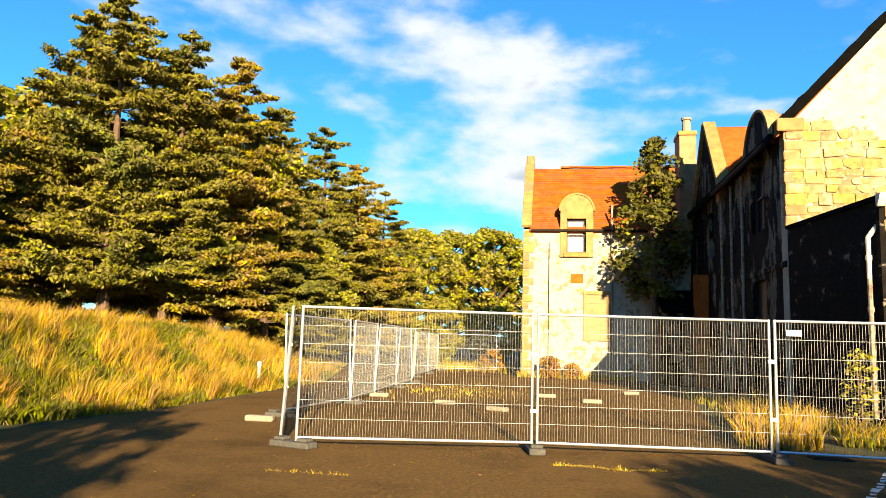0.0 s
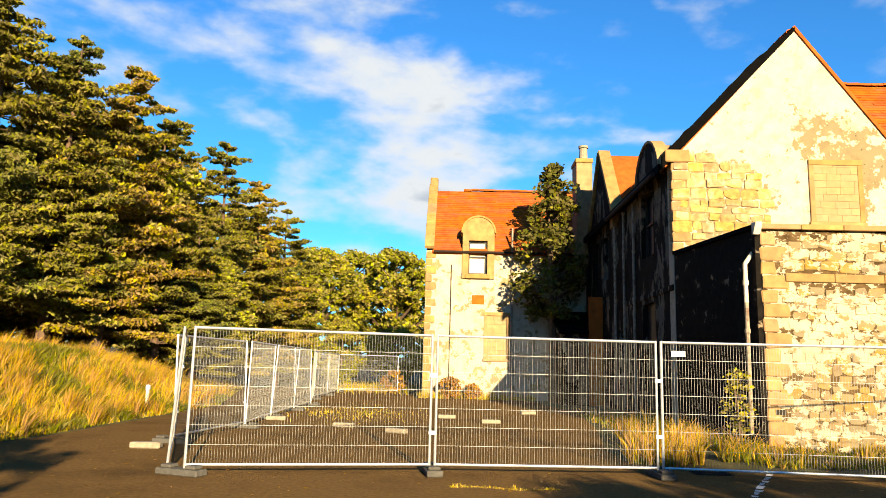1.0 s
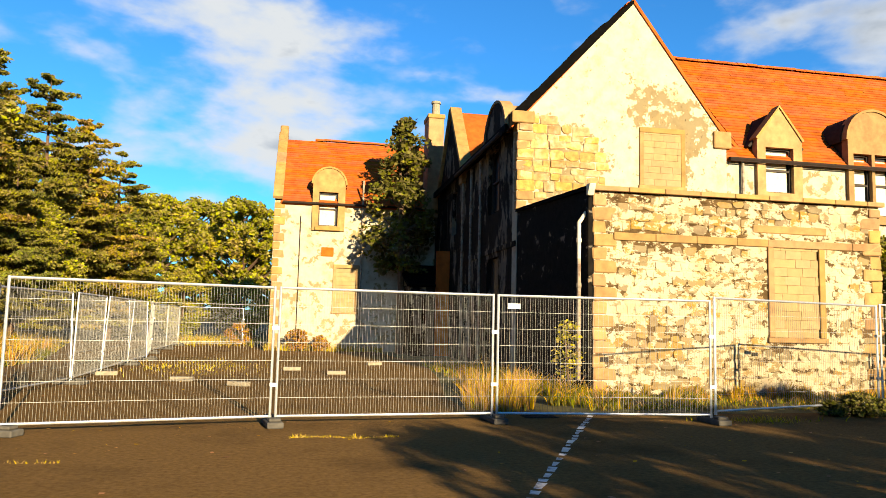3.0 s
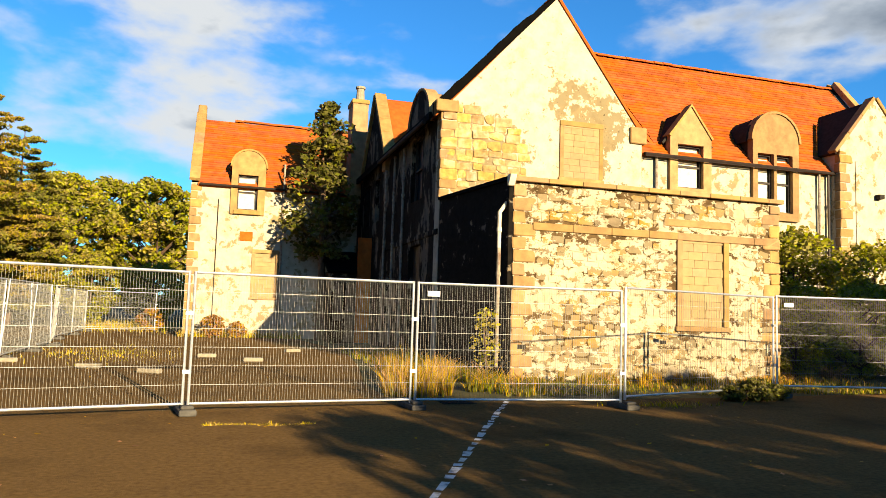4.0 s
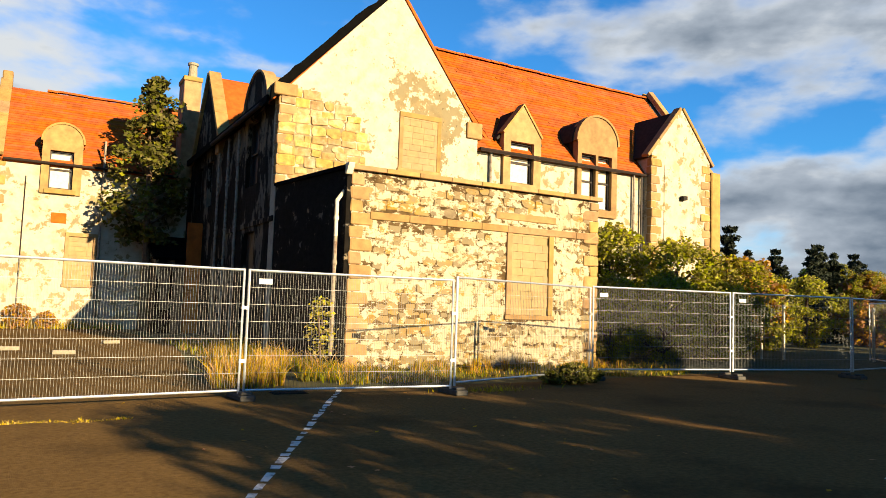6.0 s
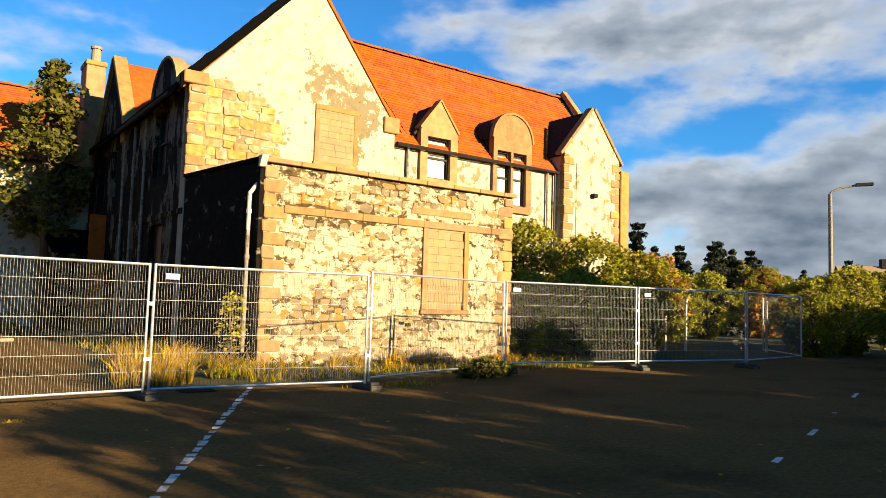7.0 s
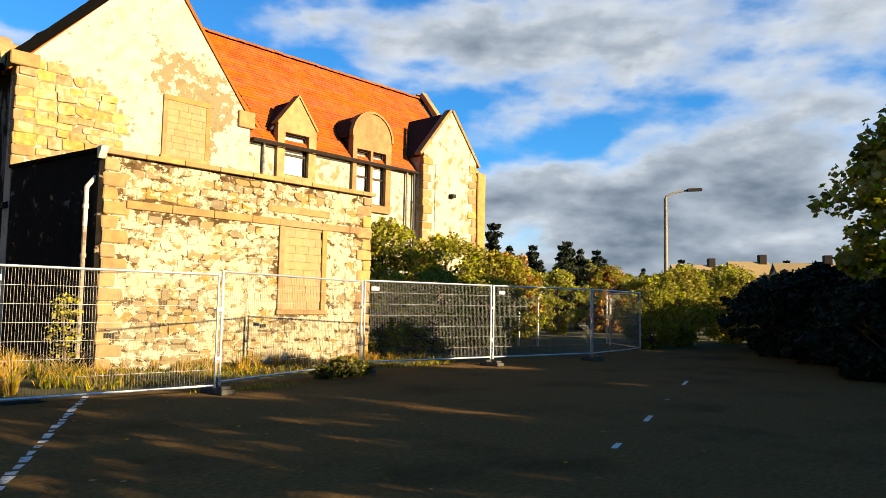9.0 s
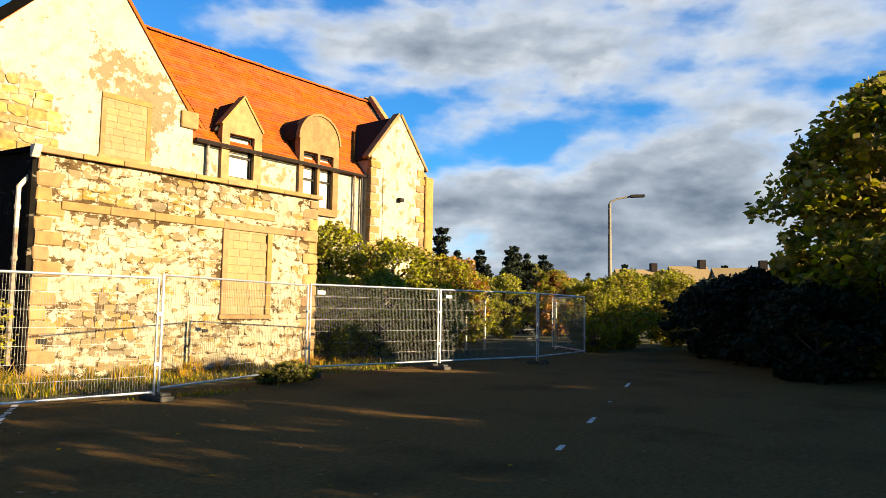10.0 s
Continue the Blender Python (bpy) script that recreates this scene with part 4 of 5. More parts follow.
for e in (0.28, 1.8):
    boxpart("dormer_cheek", M_LEAD_SHADE, wing, e, e + 0.1, WY + 0.18, WY + 1.6, WE - 0.2, 8.5)
sash_window(wing, front(WY - 0.12), 0.58, 1.56, 6.34, 8.1)
boxpart("sill", M_ASHLAR, wing, 0.42, 1.72, WY - 0.2, WY - 0.12, 6.1, 6.3, bevel=0.02)
blocked_window(wing, WY, 1.6, 2.62, 2.0, 4.2, seed=5)
boxpart("plaque", M_TILE, wing, 0.8, 1.43, WY - 0.03, WY + 0.05, 4.77, 5.25, label="small square red sandstone panel", bevel=0.02)
gutter(wing, (WX0 + 0.4, WY - 0.2, WE - 0.08), (WX1, WY - 0.2, WE - 0.08))
downpipe(wing, 2.85, WY - 0.1, 0.2, 8.8, mat=M_IRON)
downpipe(wing, -0.3, WY - 0.06, 0.2, 6.8, 0.02, mat=M_GUTTER)

# low block between wing and hall
low = empty("low_outbuilding", (5.3, 33, 0), "low shaded stone outbuilding with brick panel", "building")
# walls here share the harling that is darkened for shade
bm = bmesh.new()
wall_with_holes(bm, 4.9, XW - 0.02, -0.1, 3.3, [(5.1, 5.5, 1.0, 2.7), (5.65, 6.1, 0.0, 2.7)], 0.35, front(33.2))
part("wall", bm, M_HARL_W, low, "rendered wall with dark openings, shade put into its colour")
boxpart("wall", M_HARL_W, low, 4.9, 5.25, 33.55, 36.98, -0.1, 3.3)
boxpart("brick_panel", M_TILE, low, 6.1, 6.72, 32.95, 33.15, 0.0, 4.9, label="red brick pier")
bm = bmesh.new()
slab(bm, (4.75, 33.0, 3.3), (XW - 0.03, 33.0, 3.3), (XW - 0.03, 36.9, 4.5), (4.75, 36.9, 4.5), 0.12)
part("roof", bm, M_FELT_SHADE, low)
boxpart("door", M_TIMBER, low, 5.65, 6.1, 33.35, 33.42, 0.0, 2.7)
boxpart("shutter", M_TIMBER, low, 5.1, 5.5, 33.35, 33.42, 1.0, 2.7)


# ---------------------------------------------------------------- site fence
def fence_panel(width=3.46, height=2.0):
    p = tagged(new("site_fence"), "galvanised steel mesh site fence panel on feet", "fence", "site fence")
    r = 0.021
    for x in (r, width - r):
        bm = bmesh.new()
        bar(bm, (x, 0, 0), (x, 0, height), r, 8)
        part("post", bm, M_ZINC, p)
    for z in (0.06, height - r):
        bm = bmesh.new()
        bar(bm, (2 * r, 0, z), (width - 2 * r, 0, z), r * 0.95, 8)
        part("rail", bm, M_ZINC, p)
    bm = bmesh.new()
    n = 84
    w = 0.0015
    for i in range(1, n):
        x = 2 * r + (width - 4 * r) * i / n
        box(bm, x - w, x + w, -w, w, 0.06, height - 2 * r)
    part("wire_mesh", bm, M_WIRE, p)
    w = 0.0022
    for k in range(1, 7):
        z = 0.06 + (height - r - 0.06) * k / 7
        bm = bmesh.new()
        box(bm, 2 * r, width - 2 * r, -0.0055 - w, -0.0055 + w, z - w, z + w)
        part("cross_wire", bm, M_CROSS, p)
    for z in (0.5, 1.35):
        bm = bmesh.new()
        box(bm, width - 0.045, width + 0.055, -0.03, 0.03, z, z + 0.05)
        part("coupler", bm, M_ZINC, p, "bolted steel clip")
    return p


def fence_foot():
    bm = bmesh.new()
    box(bm, -0.12, 0.12, -0.36, 0.36, 0.0, 0.09)
    box(bm, -0.09, 0.09, -0.30, -0.12, 0.09, 0.14)
    box(bm, -0.09, 0.09, 0.12, 0.30, 0.09, 0.14)
    bmesh.ops.bevel(bm, geom=bm.edges[:], offset=0.015, segments=1, affect="EDGES")
    f = part("ballast_block", bm, M_FOOT)
    return tagged(f, "concrete ballast block holding a fence joint", "concrete block", "ballast blocks")


PANEL, FOOT = fence_panel(), fence_foot()
first = {"panel": True, "foot": True}


def place_panel(a, b, base=0.08, lean=0.0):
    a, b = Vector((*a, base)), Vector((*b, base))
    d = b - a
    m = Matrix.Translation(a + d.normalized() * 0.02) @ pose(0, 0, 0, lean, 0, math.degrees(math.atan2(d.y, d.x)))
    if first["panel"]:
        first["panel"] = False
        PANEL.matrix_basis = m @ Matrix.Diagonal((d.length / 3.5, 1, 1, 1))
        return PANEL
    ob = copy_thing(PANEL, m)
    ob.matrix_basis = m @ Matrix.Diagonal((d.length / 3.5, 1, 1, 1))
    return ob


def place_foot(x, y, turn, mat=None):
    m = pose(x, y, 0.002, 0, 0, turn)
    if first["foot"]:
        first["foot"] = False
        FOOT.matrix_basis = m
        return FOOT
    return copy_thing(FOOT, m)


FRONT = [(-3.77, 10.33), (-0.28, 11.12), (3.23, 11.46), (7.0, 11.2), (11.6, 12.68), (15.6, 11.96), (19.5, 11.2)]
bases = [0.08, 0.08, 0.08, 0.14, 0.17, 0.17]
for (a, b), z in zip(zip(FRONT, FRONT[1:]), bases):
    place_panel(a, b, z)
for (x, y), turn in zip(FRONT, (70, 10, 5, 0, 5, -10, -10)):
    place_foot(x, y, turn)
# the return run along the drive, linked to the front by a sagging panel
place_panel((-4.02, 10.45), (-5.33, 14.02), 0.08, 2.5)
RUN = [(-5.37, 14.05), (-5.0, 17.6), (-5.15, 20.6), (-5.3, 24.2), (-5.35, 27.2), (-6.1, 31.6), (-6.2, 35.5), (-6.45, 40.0)]
for k, (a, b) in enumerate(zip(RUN, RUN[1:])):
    place_panel(a, b, 0.08, (-2, 1, 3, -2, 2, 0, 1)[k])
for x, y in RUN:
    place_foot(x, y, 80)
place_panel((-6.45, 40.0), (-3.2, 41.2))
# open leaf at the far end
place_panel((19.5, 11.2), (23.6, 11.7), 0.17)
place_panel((23.65, 11.75), (26.0, 14.4), 0.17)


def pale_block(x, y, turn):
    bm = bmesh.new()
    box(bm, -0.27, 0.27, -0.10, 0.10, 0, 0.11)
    bmesh.ops.bevel(bm, geom=bm.edges[:], offset=0.02, segments=1, affect="EDGES")
    b = part("concrete_block", bm, M_BLOCKPALE)
    b.matrix_basis = pose(x, y, 0.002, 0, 0, turn)
    return tagged(b, "loose pale concrete fence block on the tarmac", "block", "loose blocks")


for x, y, t in ((-4.9, 20.2, 10), (-2.76, 18.6, -5), (-1.32, 17.4, -30), (-0.2, 22.6, 5), (1.09, 21.1, 0), (-5.5, 13.2, 5), (2.6, 25.6, 20)):
    pale_block(x, y, t)

# warning plates on the mesh
for x, y, z in ((3.42, 11.42, 1.84), (11.8, 12.63, 1.92), (15.8, 11.91, 1.92)):
    bm = bmesh.new()
    box(bm, 0, 0.21, -0.006, 0.0, 0, 0.09)
    s = part("warning_plate", bm, M_WHITE)
    s.matrix_basis = pose(x, y - 0.012, z, 0, 0, -12)
    tagged(s, "small white plate wired to the fence mesh", "sign", "fence plates")

# parking bay line: worn dashes
rnd = random.Random(5)
a, b = Vector((5.2, 12.2, 0.004)), Vector((1.6, 5.2, 0.004))
d = (b - a).normalized()
side = Vector((-d.y, d.x, 0))
bm = bmesh.new()
s = 0.0
while s < (b - a).length:
    l = rnd.uniform(0.12, 0.34)
    w = 0.055 * rnd.uniform(0.6, 1.0)
    p = a + d * s
    q = p + d * l
    off = side * rnd.uniform(-0.012, 0.012)
    bm.faces.new([bm.verts.new(v) for v in (p - side * w + off, q - side * w * rnd.uniform(0.5, 1) + off, q + side * w * rnd.uniform(0.5, 1) + off, p + side * w + off)])
    s += l + rnd.uniform(0.04, 0.16)
tagged(part("bay_marking", bm, M_PAINT), "worn white painted bay line broken into dashes", "road marking", kind="structure")
bm = bmesh.new()
for x, y, l in ((15.1, 6.4, 0.9), (9.9, 4.65, 0.6), (7.8, 3.98, 0.35), (12.4, 5.5, 0.15)):
    p, q = Vector((x, y, 0.004)), Vector((x + l * 0.95, y + l * 0.32, 0.004))
    n = Vector((-0.012, 0.034, 0))
    bm.faces.new([bm.verts.new(v) for v in (p - n, q - n, q + n, p + n)])
tagged(part("bay_marking", bm, M_PAINT), "faded white painted bay line in the shade", "road marking", kind="structure")
# drain grate
bm = bmesh.new()
box(bm, 3.9, 4.5, 11.85, 12.2, 0.003, 0.012)
for i in range(9):
    box(bm, 3.93 + i * 0.062, 3.96 + i * 0.062, 11.88, 12.17, 0.012, 0.02)
tagged(part("drain_grate", bm, M_LEAD_SHADE), "cast iron drain grate in the tarmac", "drain")


# ---------------------------------------------------------------- street lamp
def street_lamp(x, y, z_top, toward):
    e = empty("street_lamp", (x, y, 0), "grey steel street lamp with one bent arm", "street lamp")
    bm = bmesh.new()
    bar(bm, (x, y, 0), (x, y, 1.3), 0.15, 10)
    bar(bm, (x, y, 1.3), (x, y, z_top - 0.3), 0.11, 10, 0.085)
    part("pole", bm, M_BLOCKPALE, e)
    bm = bmesh.new()
    t = Vector((*toward, 0)).normalized()
    pts = [Vector((x, y, z_top - 0.35)), Vector((x, y, z_top - 0.2)) + t * 0.05, Vector((x, y, z_top - 0.02)) + t * 0.45, Vector((x, y, z_top + 0.1)) + t * 1.1]
    for p, q in zip(pts, pts[1:]):
        bar(bm, p, q, 0.05, 8)
    part("arm", bm, M_BLOCKPALE, e)
    bm = bmesh.new()
    n = Vector((-t.y, t.x, 0))
    c = pts[-1]
    prism(bm, [c - n * 0.13 - Vector((0, 0, 0.05)), c + n * 0.13 - Vector((0, 0, 0.05)), c + n * 0.1 + Vector((0, 0, 0.09)), c - n * 0.1 + Vector((0, 0, 0.09))], t * 0.72 + Vector((0, 0, 0.03)))
    part("lantern", bm, M_LEAD_SHADE, e, "grey lantern head")
    return e


street_lamp(35.0, 16.1, 7.6, (0.62, -0.8))


# ---------------------------------------------------------------- plants
def blades(name, spots, mat, label, category="grass"):
    """Many single blades, joined: spots of (x, y, z, height, lean x, lean y, width, turn)."""
    n = len(spots)
    s = np.array(spots)
    c, sn = np.cos(s[:, 7]) * s[:, 6], np.sin(s[:, 7]) * s[:, 6]
    v = np.empty((n, 5, 3))
    base = s[:, :3]
    mid = base + np.stack([s[:, 4] * 0.35, s[:, 5] * 0.35, s[:, 3] * 0.6], 1)
    tip = base + np.stack([s[:, 4], s[:, 5], s[:, 3]], 1)
    w = np.stack([c, sn, 0 * c], 1)
    v[:, 0], v[:, 1], v[:, 2], v[:, 3], v[:, 4] = base - w, base + w, mid + w * 0.7, mid - w * 0.7, tip
    me = bpy.data.meshes.new(name)
    i = np.arange(n) * 5
    quads = np.stack([i, i + 1, i + 2, i + 3], 1).tolist()
    tris = np.stack([i + 3, i + 2, i + 4], 1).tolist()
    me.from_pydata(v.reshape(-1, 3).tolist(), [], quads + tris)
    me.materials.append(mat)
    return tagged(new(name, me), label, category, kind="stuff")


def scatter_grass(n, where, seed, h, width=0.012, lean=0.25):
    rnd = random.Random(seed)
    out = []
    tries = 0
    while len(out) < n and tries < n * 12:
        tries += 1
        p = where(rnd)
        if p is None:
            continue
        x, y, k = p
        hh = rnd.uniform(*h) * k
        a = rnd.uniform(0, 6.28)
        l = hh * lean * rnd.uniform(0.2, 1.6)
        out.append((x, y, ground_height(x, y) - 0.03, hh, math.cos(a) * l, math.sin(a) * l, width * rnd.uniform(0.6, 1.4), rnd.uniform(0, 3.14)))
    return out


def bank_spot(rnd):
    y = 6 + 40 * rnd.random() ** 1.5
    x = -8.2 - 14 * rnd.random() ** 1.4
    foot = -8.3 - (0.25 * (14 - y) if y < 14 else 0) - (0.25 * (y - 26) if y > 26 else 0)
    if x > foot - 0.02:
        return None
    t = noise.noise(Vector((x * 0.5, y * 0.5, 3.1)))
    t += 0.5 * noise.noise(Vector((x * 1.6, y * 1.6, 9.1)))
    if t < -0.12 and rnd.random() < 0.8:
        return None
    return x, y, (0.75 + 0.6 * max(-0.4, t)) * min(1.0, 0.45 + (foot - x) * 0.4)


def green_spot(rnd):
    """Weeds fill the hollows between the stands of dry grass."""
    spot = bank_spot(rnd)
    x, y = -8.2 - 12 * rnd.random() ** 1.4, 6 + 30 * rnd.random() ** 1.5
    t = noise.noise(Vector((x * 0.5, y * 0.5, 3.1))) + 0.5 * noise.noise(Vector((x * 1.6, y * 1.6, 9.1)))
    foot = -8.3 - (0.25 * (14 - y) if y < 14 else 0) - (0.25 * (y - 26) if y > 26 else 0)
    if t < 0.0 and x < foot - 0.05:
        return x, y, 0.85
    return spot if rnd.random() < 0.35 else None


blades("bank_grass", scatter_grass(52000, bank_spot, 11, (0.2, 0.55), 0.011, 0.7), M_DRYGRASS, "tall dry golden grass on the bank")
blades("bank_undergrowth", scatter_grass(44000, green_spot, 12, (0.15, 0.42), 0.021, 0.9), M_GREENGRASS, "low green weeds among dry grass")


def fountains(n, where, seed, count, h, lean, push=(0.0, 0.0)):
    """Tufts: from each spot many stalks spread out of one root."""
    rnd = random.Random(seed)
    out, tries = [], 0
    while tries < n * 6 and len(out) < n * count:
        tries += 1
        p = where(rnd)
        if p is None:
            continue
        x, y, k = p
        tall = rnd.uniform(*h) * k
        tx, ty = rnd.gauss(push[0], 0.15), rnd.gauss(push[1], 0.15)
        for _ in range(count):
            hh = tall * rnd.uniform(0.45, 1.1)
            a, q = rnd.uniform(0, 6.283), abs(rnd.gauss(0, lean))
            r = 0.10 * rnd.random()
            out.append((x + math.cos(a) * r, y + math.sin(a) * r, ground_height(x, y) - 0.03, hh * (1 - 0.25 * q), hh * (tx + math.cos(a) * q), hh * (ty + math.sin(a) * q),
                        rnd.uniform(0.006, 0.013), rnd.uniform(0, 3.14)))
    return out


def on_bank(x, y):
    return x < -8.35 - (0.25 * (14 - y) if y < 14 else 0) - (0.25 * (y - 26) if y > 26 else 0)


def bank_tuft(rnd):
    x, y, k = -8.4 - 9 * rnd.random() ** 1.2, 8 + 24 * rnd.random() ** 1.3, 1.0
    t = noise.noise(Vector((x * 0.5, y * 0.5, 3.1)))
    return (x, y, 0.85 + 0.5 * t) if on_bank(x, y) and t > -0.18 else None


blades("bank_tufts", fountains(900, bank_tuft, 16, 34, (0.45, 0.85), 0.32, (0.28, -0.05)), M_STRAW, "leaning straw tufts on the bank")


def strip_spot(rnd):
    """Weeds along the foot of the annex and in the corner by the side wall."""
    u = rnd.random()
    if u < 0.42:
        y = rnd.uniform(12.9, 18.5)
        x = rnd.uniform(3.2 + (y - 13) * 0.16, 6.6)
        k = 0.62 + 0.6 * noise.noise(Vector((x, y, 0)))
        if noise.noise(Vector((x * 0.9, y * 0.9, 2.0))) < 0.08:
            return None
    elif u < 0.52:
        y = rnd.uniform(18.0, 26.0)
        x = rnd.uniform(4.3, 6.6)
        k = 0.5
    else:
        x, y = rnd.uniform(5.6, 16.5), 16.08 - 3.0 * rnd.random() ** 2.6
        k = 0.24 + 0.3 * noise.noise(Vector((x * 0.8, y, 5)))
    if noise.noise(Vector((x * 1.3, y * 1.3, 8.0))) < 0.06 and rnd.random() < 0.9:
        return None
    return x, y, max(0.12, k)


def clump_spot(rnd):
    """Tall dry clumps between the fence and the side wall."""
    if rnd.random() < 0.7:
        y = rnd.uniform(12.6, 17.5)
        x = rnd.uniform(3.1 + (y - 12.6) * 0.18, 4.2 + (y - 12.6) * 0.35)
        return x, y, 1.0 + 0.4 * noise.noise(Vector((x, y, 0)))
    x = rnd.uniform(6.0, 15.0)
    return x, 15.9 - 1.0 * rnd.random() ** 2, 0.55 + 0.5 * noise.noise(Vector((x * 0.8, 0, 5)))


blades("dry_clumps", fountains(105, clump_spot, 17, 46, (0.3, 0.72), 0.30), M_STRAW, "tall golden grass clumps by the fence and wall")
blades("wall_weeds", scatter_grass(4200, strip_spot, 13, (0.2, 0.75), 0.009, 0.8), M_STRAW, "straw-coloured weeds along the foot of the wall")
blades("wall_grass", scatter_grass(11000, strip_spot, 14, (0.12, 0.5), 0.013, 0.7), M_GREENGRASS, "green weeds along the foot of the wall")


def crack_spot(rnd):
    """Thin lines of grass in the cracks, and thicker growth by the walls."""
    u = rnd.random()
    if u < 0.10:
        x = rnd.uniform(0.0, 1.5)
        return x, 9.99 + 0.06 * math.sin(x * 5) + rnd.gauss(0, 0.03), 0.12 + 0.16 * max(0, noise.noise(Vector((x * 4, 0, 0))))
    if u < 0.12:
        return rnd.uniform(-3.4, -2.4), 8.45 + rnd.gauss(0, 0.025), 0.15
    if u < 0.40:
        x, y = rnd.gauss(-3.2, 1.0), rnd.gauss(23.5, 1.8)
        return x, y, 0.15 + 0.5 * max(0.0, noise.noise(Vector((x * 1.3, y * 1.3, 4))))
    if u < 0.65:
        return rnd.uniform(-1.8, 4), 36.7 - 1.0 * rnd.random() ** 2, 1.0
    if u < 0.70:
        return rnd.gauss(8.0, 0.6), rnd.gauss(11.4, 0.15), 0.3
    return rnd.uniform(-7, -2.5), rnd.gauss(45, 2.5), 1.2


blades("crack_grass", scatter_grass(5000, crack_spot, 15, (0.15, 0.5), 0.01, 0.7), M_DRYGRASS, "dry grass in cracks of the tarmac")


rnd = random.Random(33)
lv, lf = [], []
for k in range(420):
    x, y = rnd.uniform(-7, 9), rnd.uniform(3, 24)
    a, r = rnd.uniform(0, 6.28), rnd.uniform(0.012, 0.035)
    for i in range(4):
        q = a + i * math.pi / 2
        lv.append((x + math.cos(q) * r * (1.5 if i % 2 else 0.8), y + math.sin(q) * r * (1.5 if i % 2 else 0.8), 0.006 + rnd.uniform(0, 0.015)))
    lf.append(tuple(range(k * 4, k * 4 + 4)))
lm = bpy.data.meshes.new("fallen_leaves")
lm.from_pydata(lv, [], lf)
lm.materials.append(M_AUTUMN)
tagged(new("fallen_leaves", lm), "scattered yellow fallen leaves on the tarmac", "leaves", kind="stuff")


def leaf_cloud(centres, per, spread, size, seed, flat=0.5, long=1.8, up=0.2):
    """Leaf quads about the given (point, radius) centres: verts and faces."""
    rs = np.random.RandomState(seed)
    pts = np.repeat(np.array([c[:3] for c in centres], float), per, axis=0)
    rad = np.repeat(np.array([c[3] for c in centres], float), per)
    n = len(pts)
    off = rs.normal(size=(n, 3))
    off /= np.linalg.norm(off, axis=1, keepdims=True) + 1e-9
    off *= (rs.rand(n, 1) ** 0.45) * rad[:, None] * spread
    off[:, 2] *= flat
    p = pts + off
    a = rs.normal(size=(n, 3))
    a[:, 2] = a[:, 2] * 0.5 + up
    a /= np.linalg.norm(a, axis=1, keepdims=True)
    b = np.cross(a, rs.normal(size=(n, 3)))
    b /= np.linalg.norm(b, axis=1, keepdims=True) + 1e-9
    s = size * (0.6 + 0.8 * rs.rand(n, 1))
    v = np.stack([p - a * s * long * 0.5, p + b * s * 0.5, p + a * s * long * 0.5, p - b * s * 0.5], 1).reshape(-1, 3)
    return v, n


def leaf_mesh(name, v, n, mat):
    me = bpy.data.meshes.new(name)
    i = np.arange(n) * 4
    me.from_pydata(v.tolist(), [], np.stack([i, i + 1, i + 2, i + 3], 1).tolist())
    me.materials.append(mat)
    return me


def pine(seed, h, mat, spread=0.30, bare=0.18, size=0.085, name="pine_tree", label="", per=84, droop=0.1, flat=0.27):
    """A conifer: a tapered trunk, whorls of limbs, and needle clumps along them."""
    rnd = random.Random(seed)
    t = empty(name, (0, 0, 0), label, "tree", "trees on the bank")
    bm = bmesh.new()
    lean = Vector((rnd.uniform(-0.04, 0.04), rnd.uniform(-0.04, 0.04), 1)).normalized()
    for k in range(8):
        bar(bm, lean * h * k / 8, lean * h * (k + 1) / 8, 0.018 * h * (1 - k / 8.6), 7, 0.018 * h * (1 - (k + 1) / 8.6))
    centres = []
    levels = int(h * 2.1)
    for k in range(levels):
        f = bare + (1 - bare) * (k + rnd.random() * 0.5) / levels
        z = f * h
        reach = spread * h * (1 - f) ** 0.62 * rnd.uniform(0.7, 1.2) + 0.22
        for j in range(rnd.randint(4, 6)):
            a = rnd.uniform(0, 6.283)
            r = reach * rnd.uniform(0.5, 1.1)
            tip = lean * z + Vector((math.cos(a) * r, math.sin(a) * r, r * rnd.uniform(-droop, 0.30)))
            bar(bm, lean * z, tip, 0.010 + 0.009 * r, 4, 0.005)
            m = max(2, int(r / 0.42))
            for i in range(m):
                q = (lean * z).lerp(tip, 0.30 + 0.74 * (i + rnd.random() * 0.5) / m)
                size_q = min(0.6, 0.14 + 0.20 * r) * rnd.uniform(0.6, 1.15)
                centres.append((q.x + rnd.uniform(-0.15, 0.15), q.y + rnd.uniform(-0.15, 0.15), q.z + rnd.uniform(-0.05, 0.12), size_q))
    centres.append((lean.x * h, lean.y * h, h - 0.05, 0.14))
    part("trunk", bm, M_BARK, t)
    v, n = leaf_cloud(centres, per, 1.0, size, seed, flat=flat, long=2.6, up=0.7)
    c = new("crown", leaf_mesh("crown", v, n, mat))
    c.parent = t
    return t


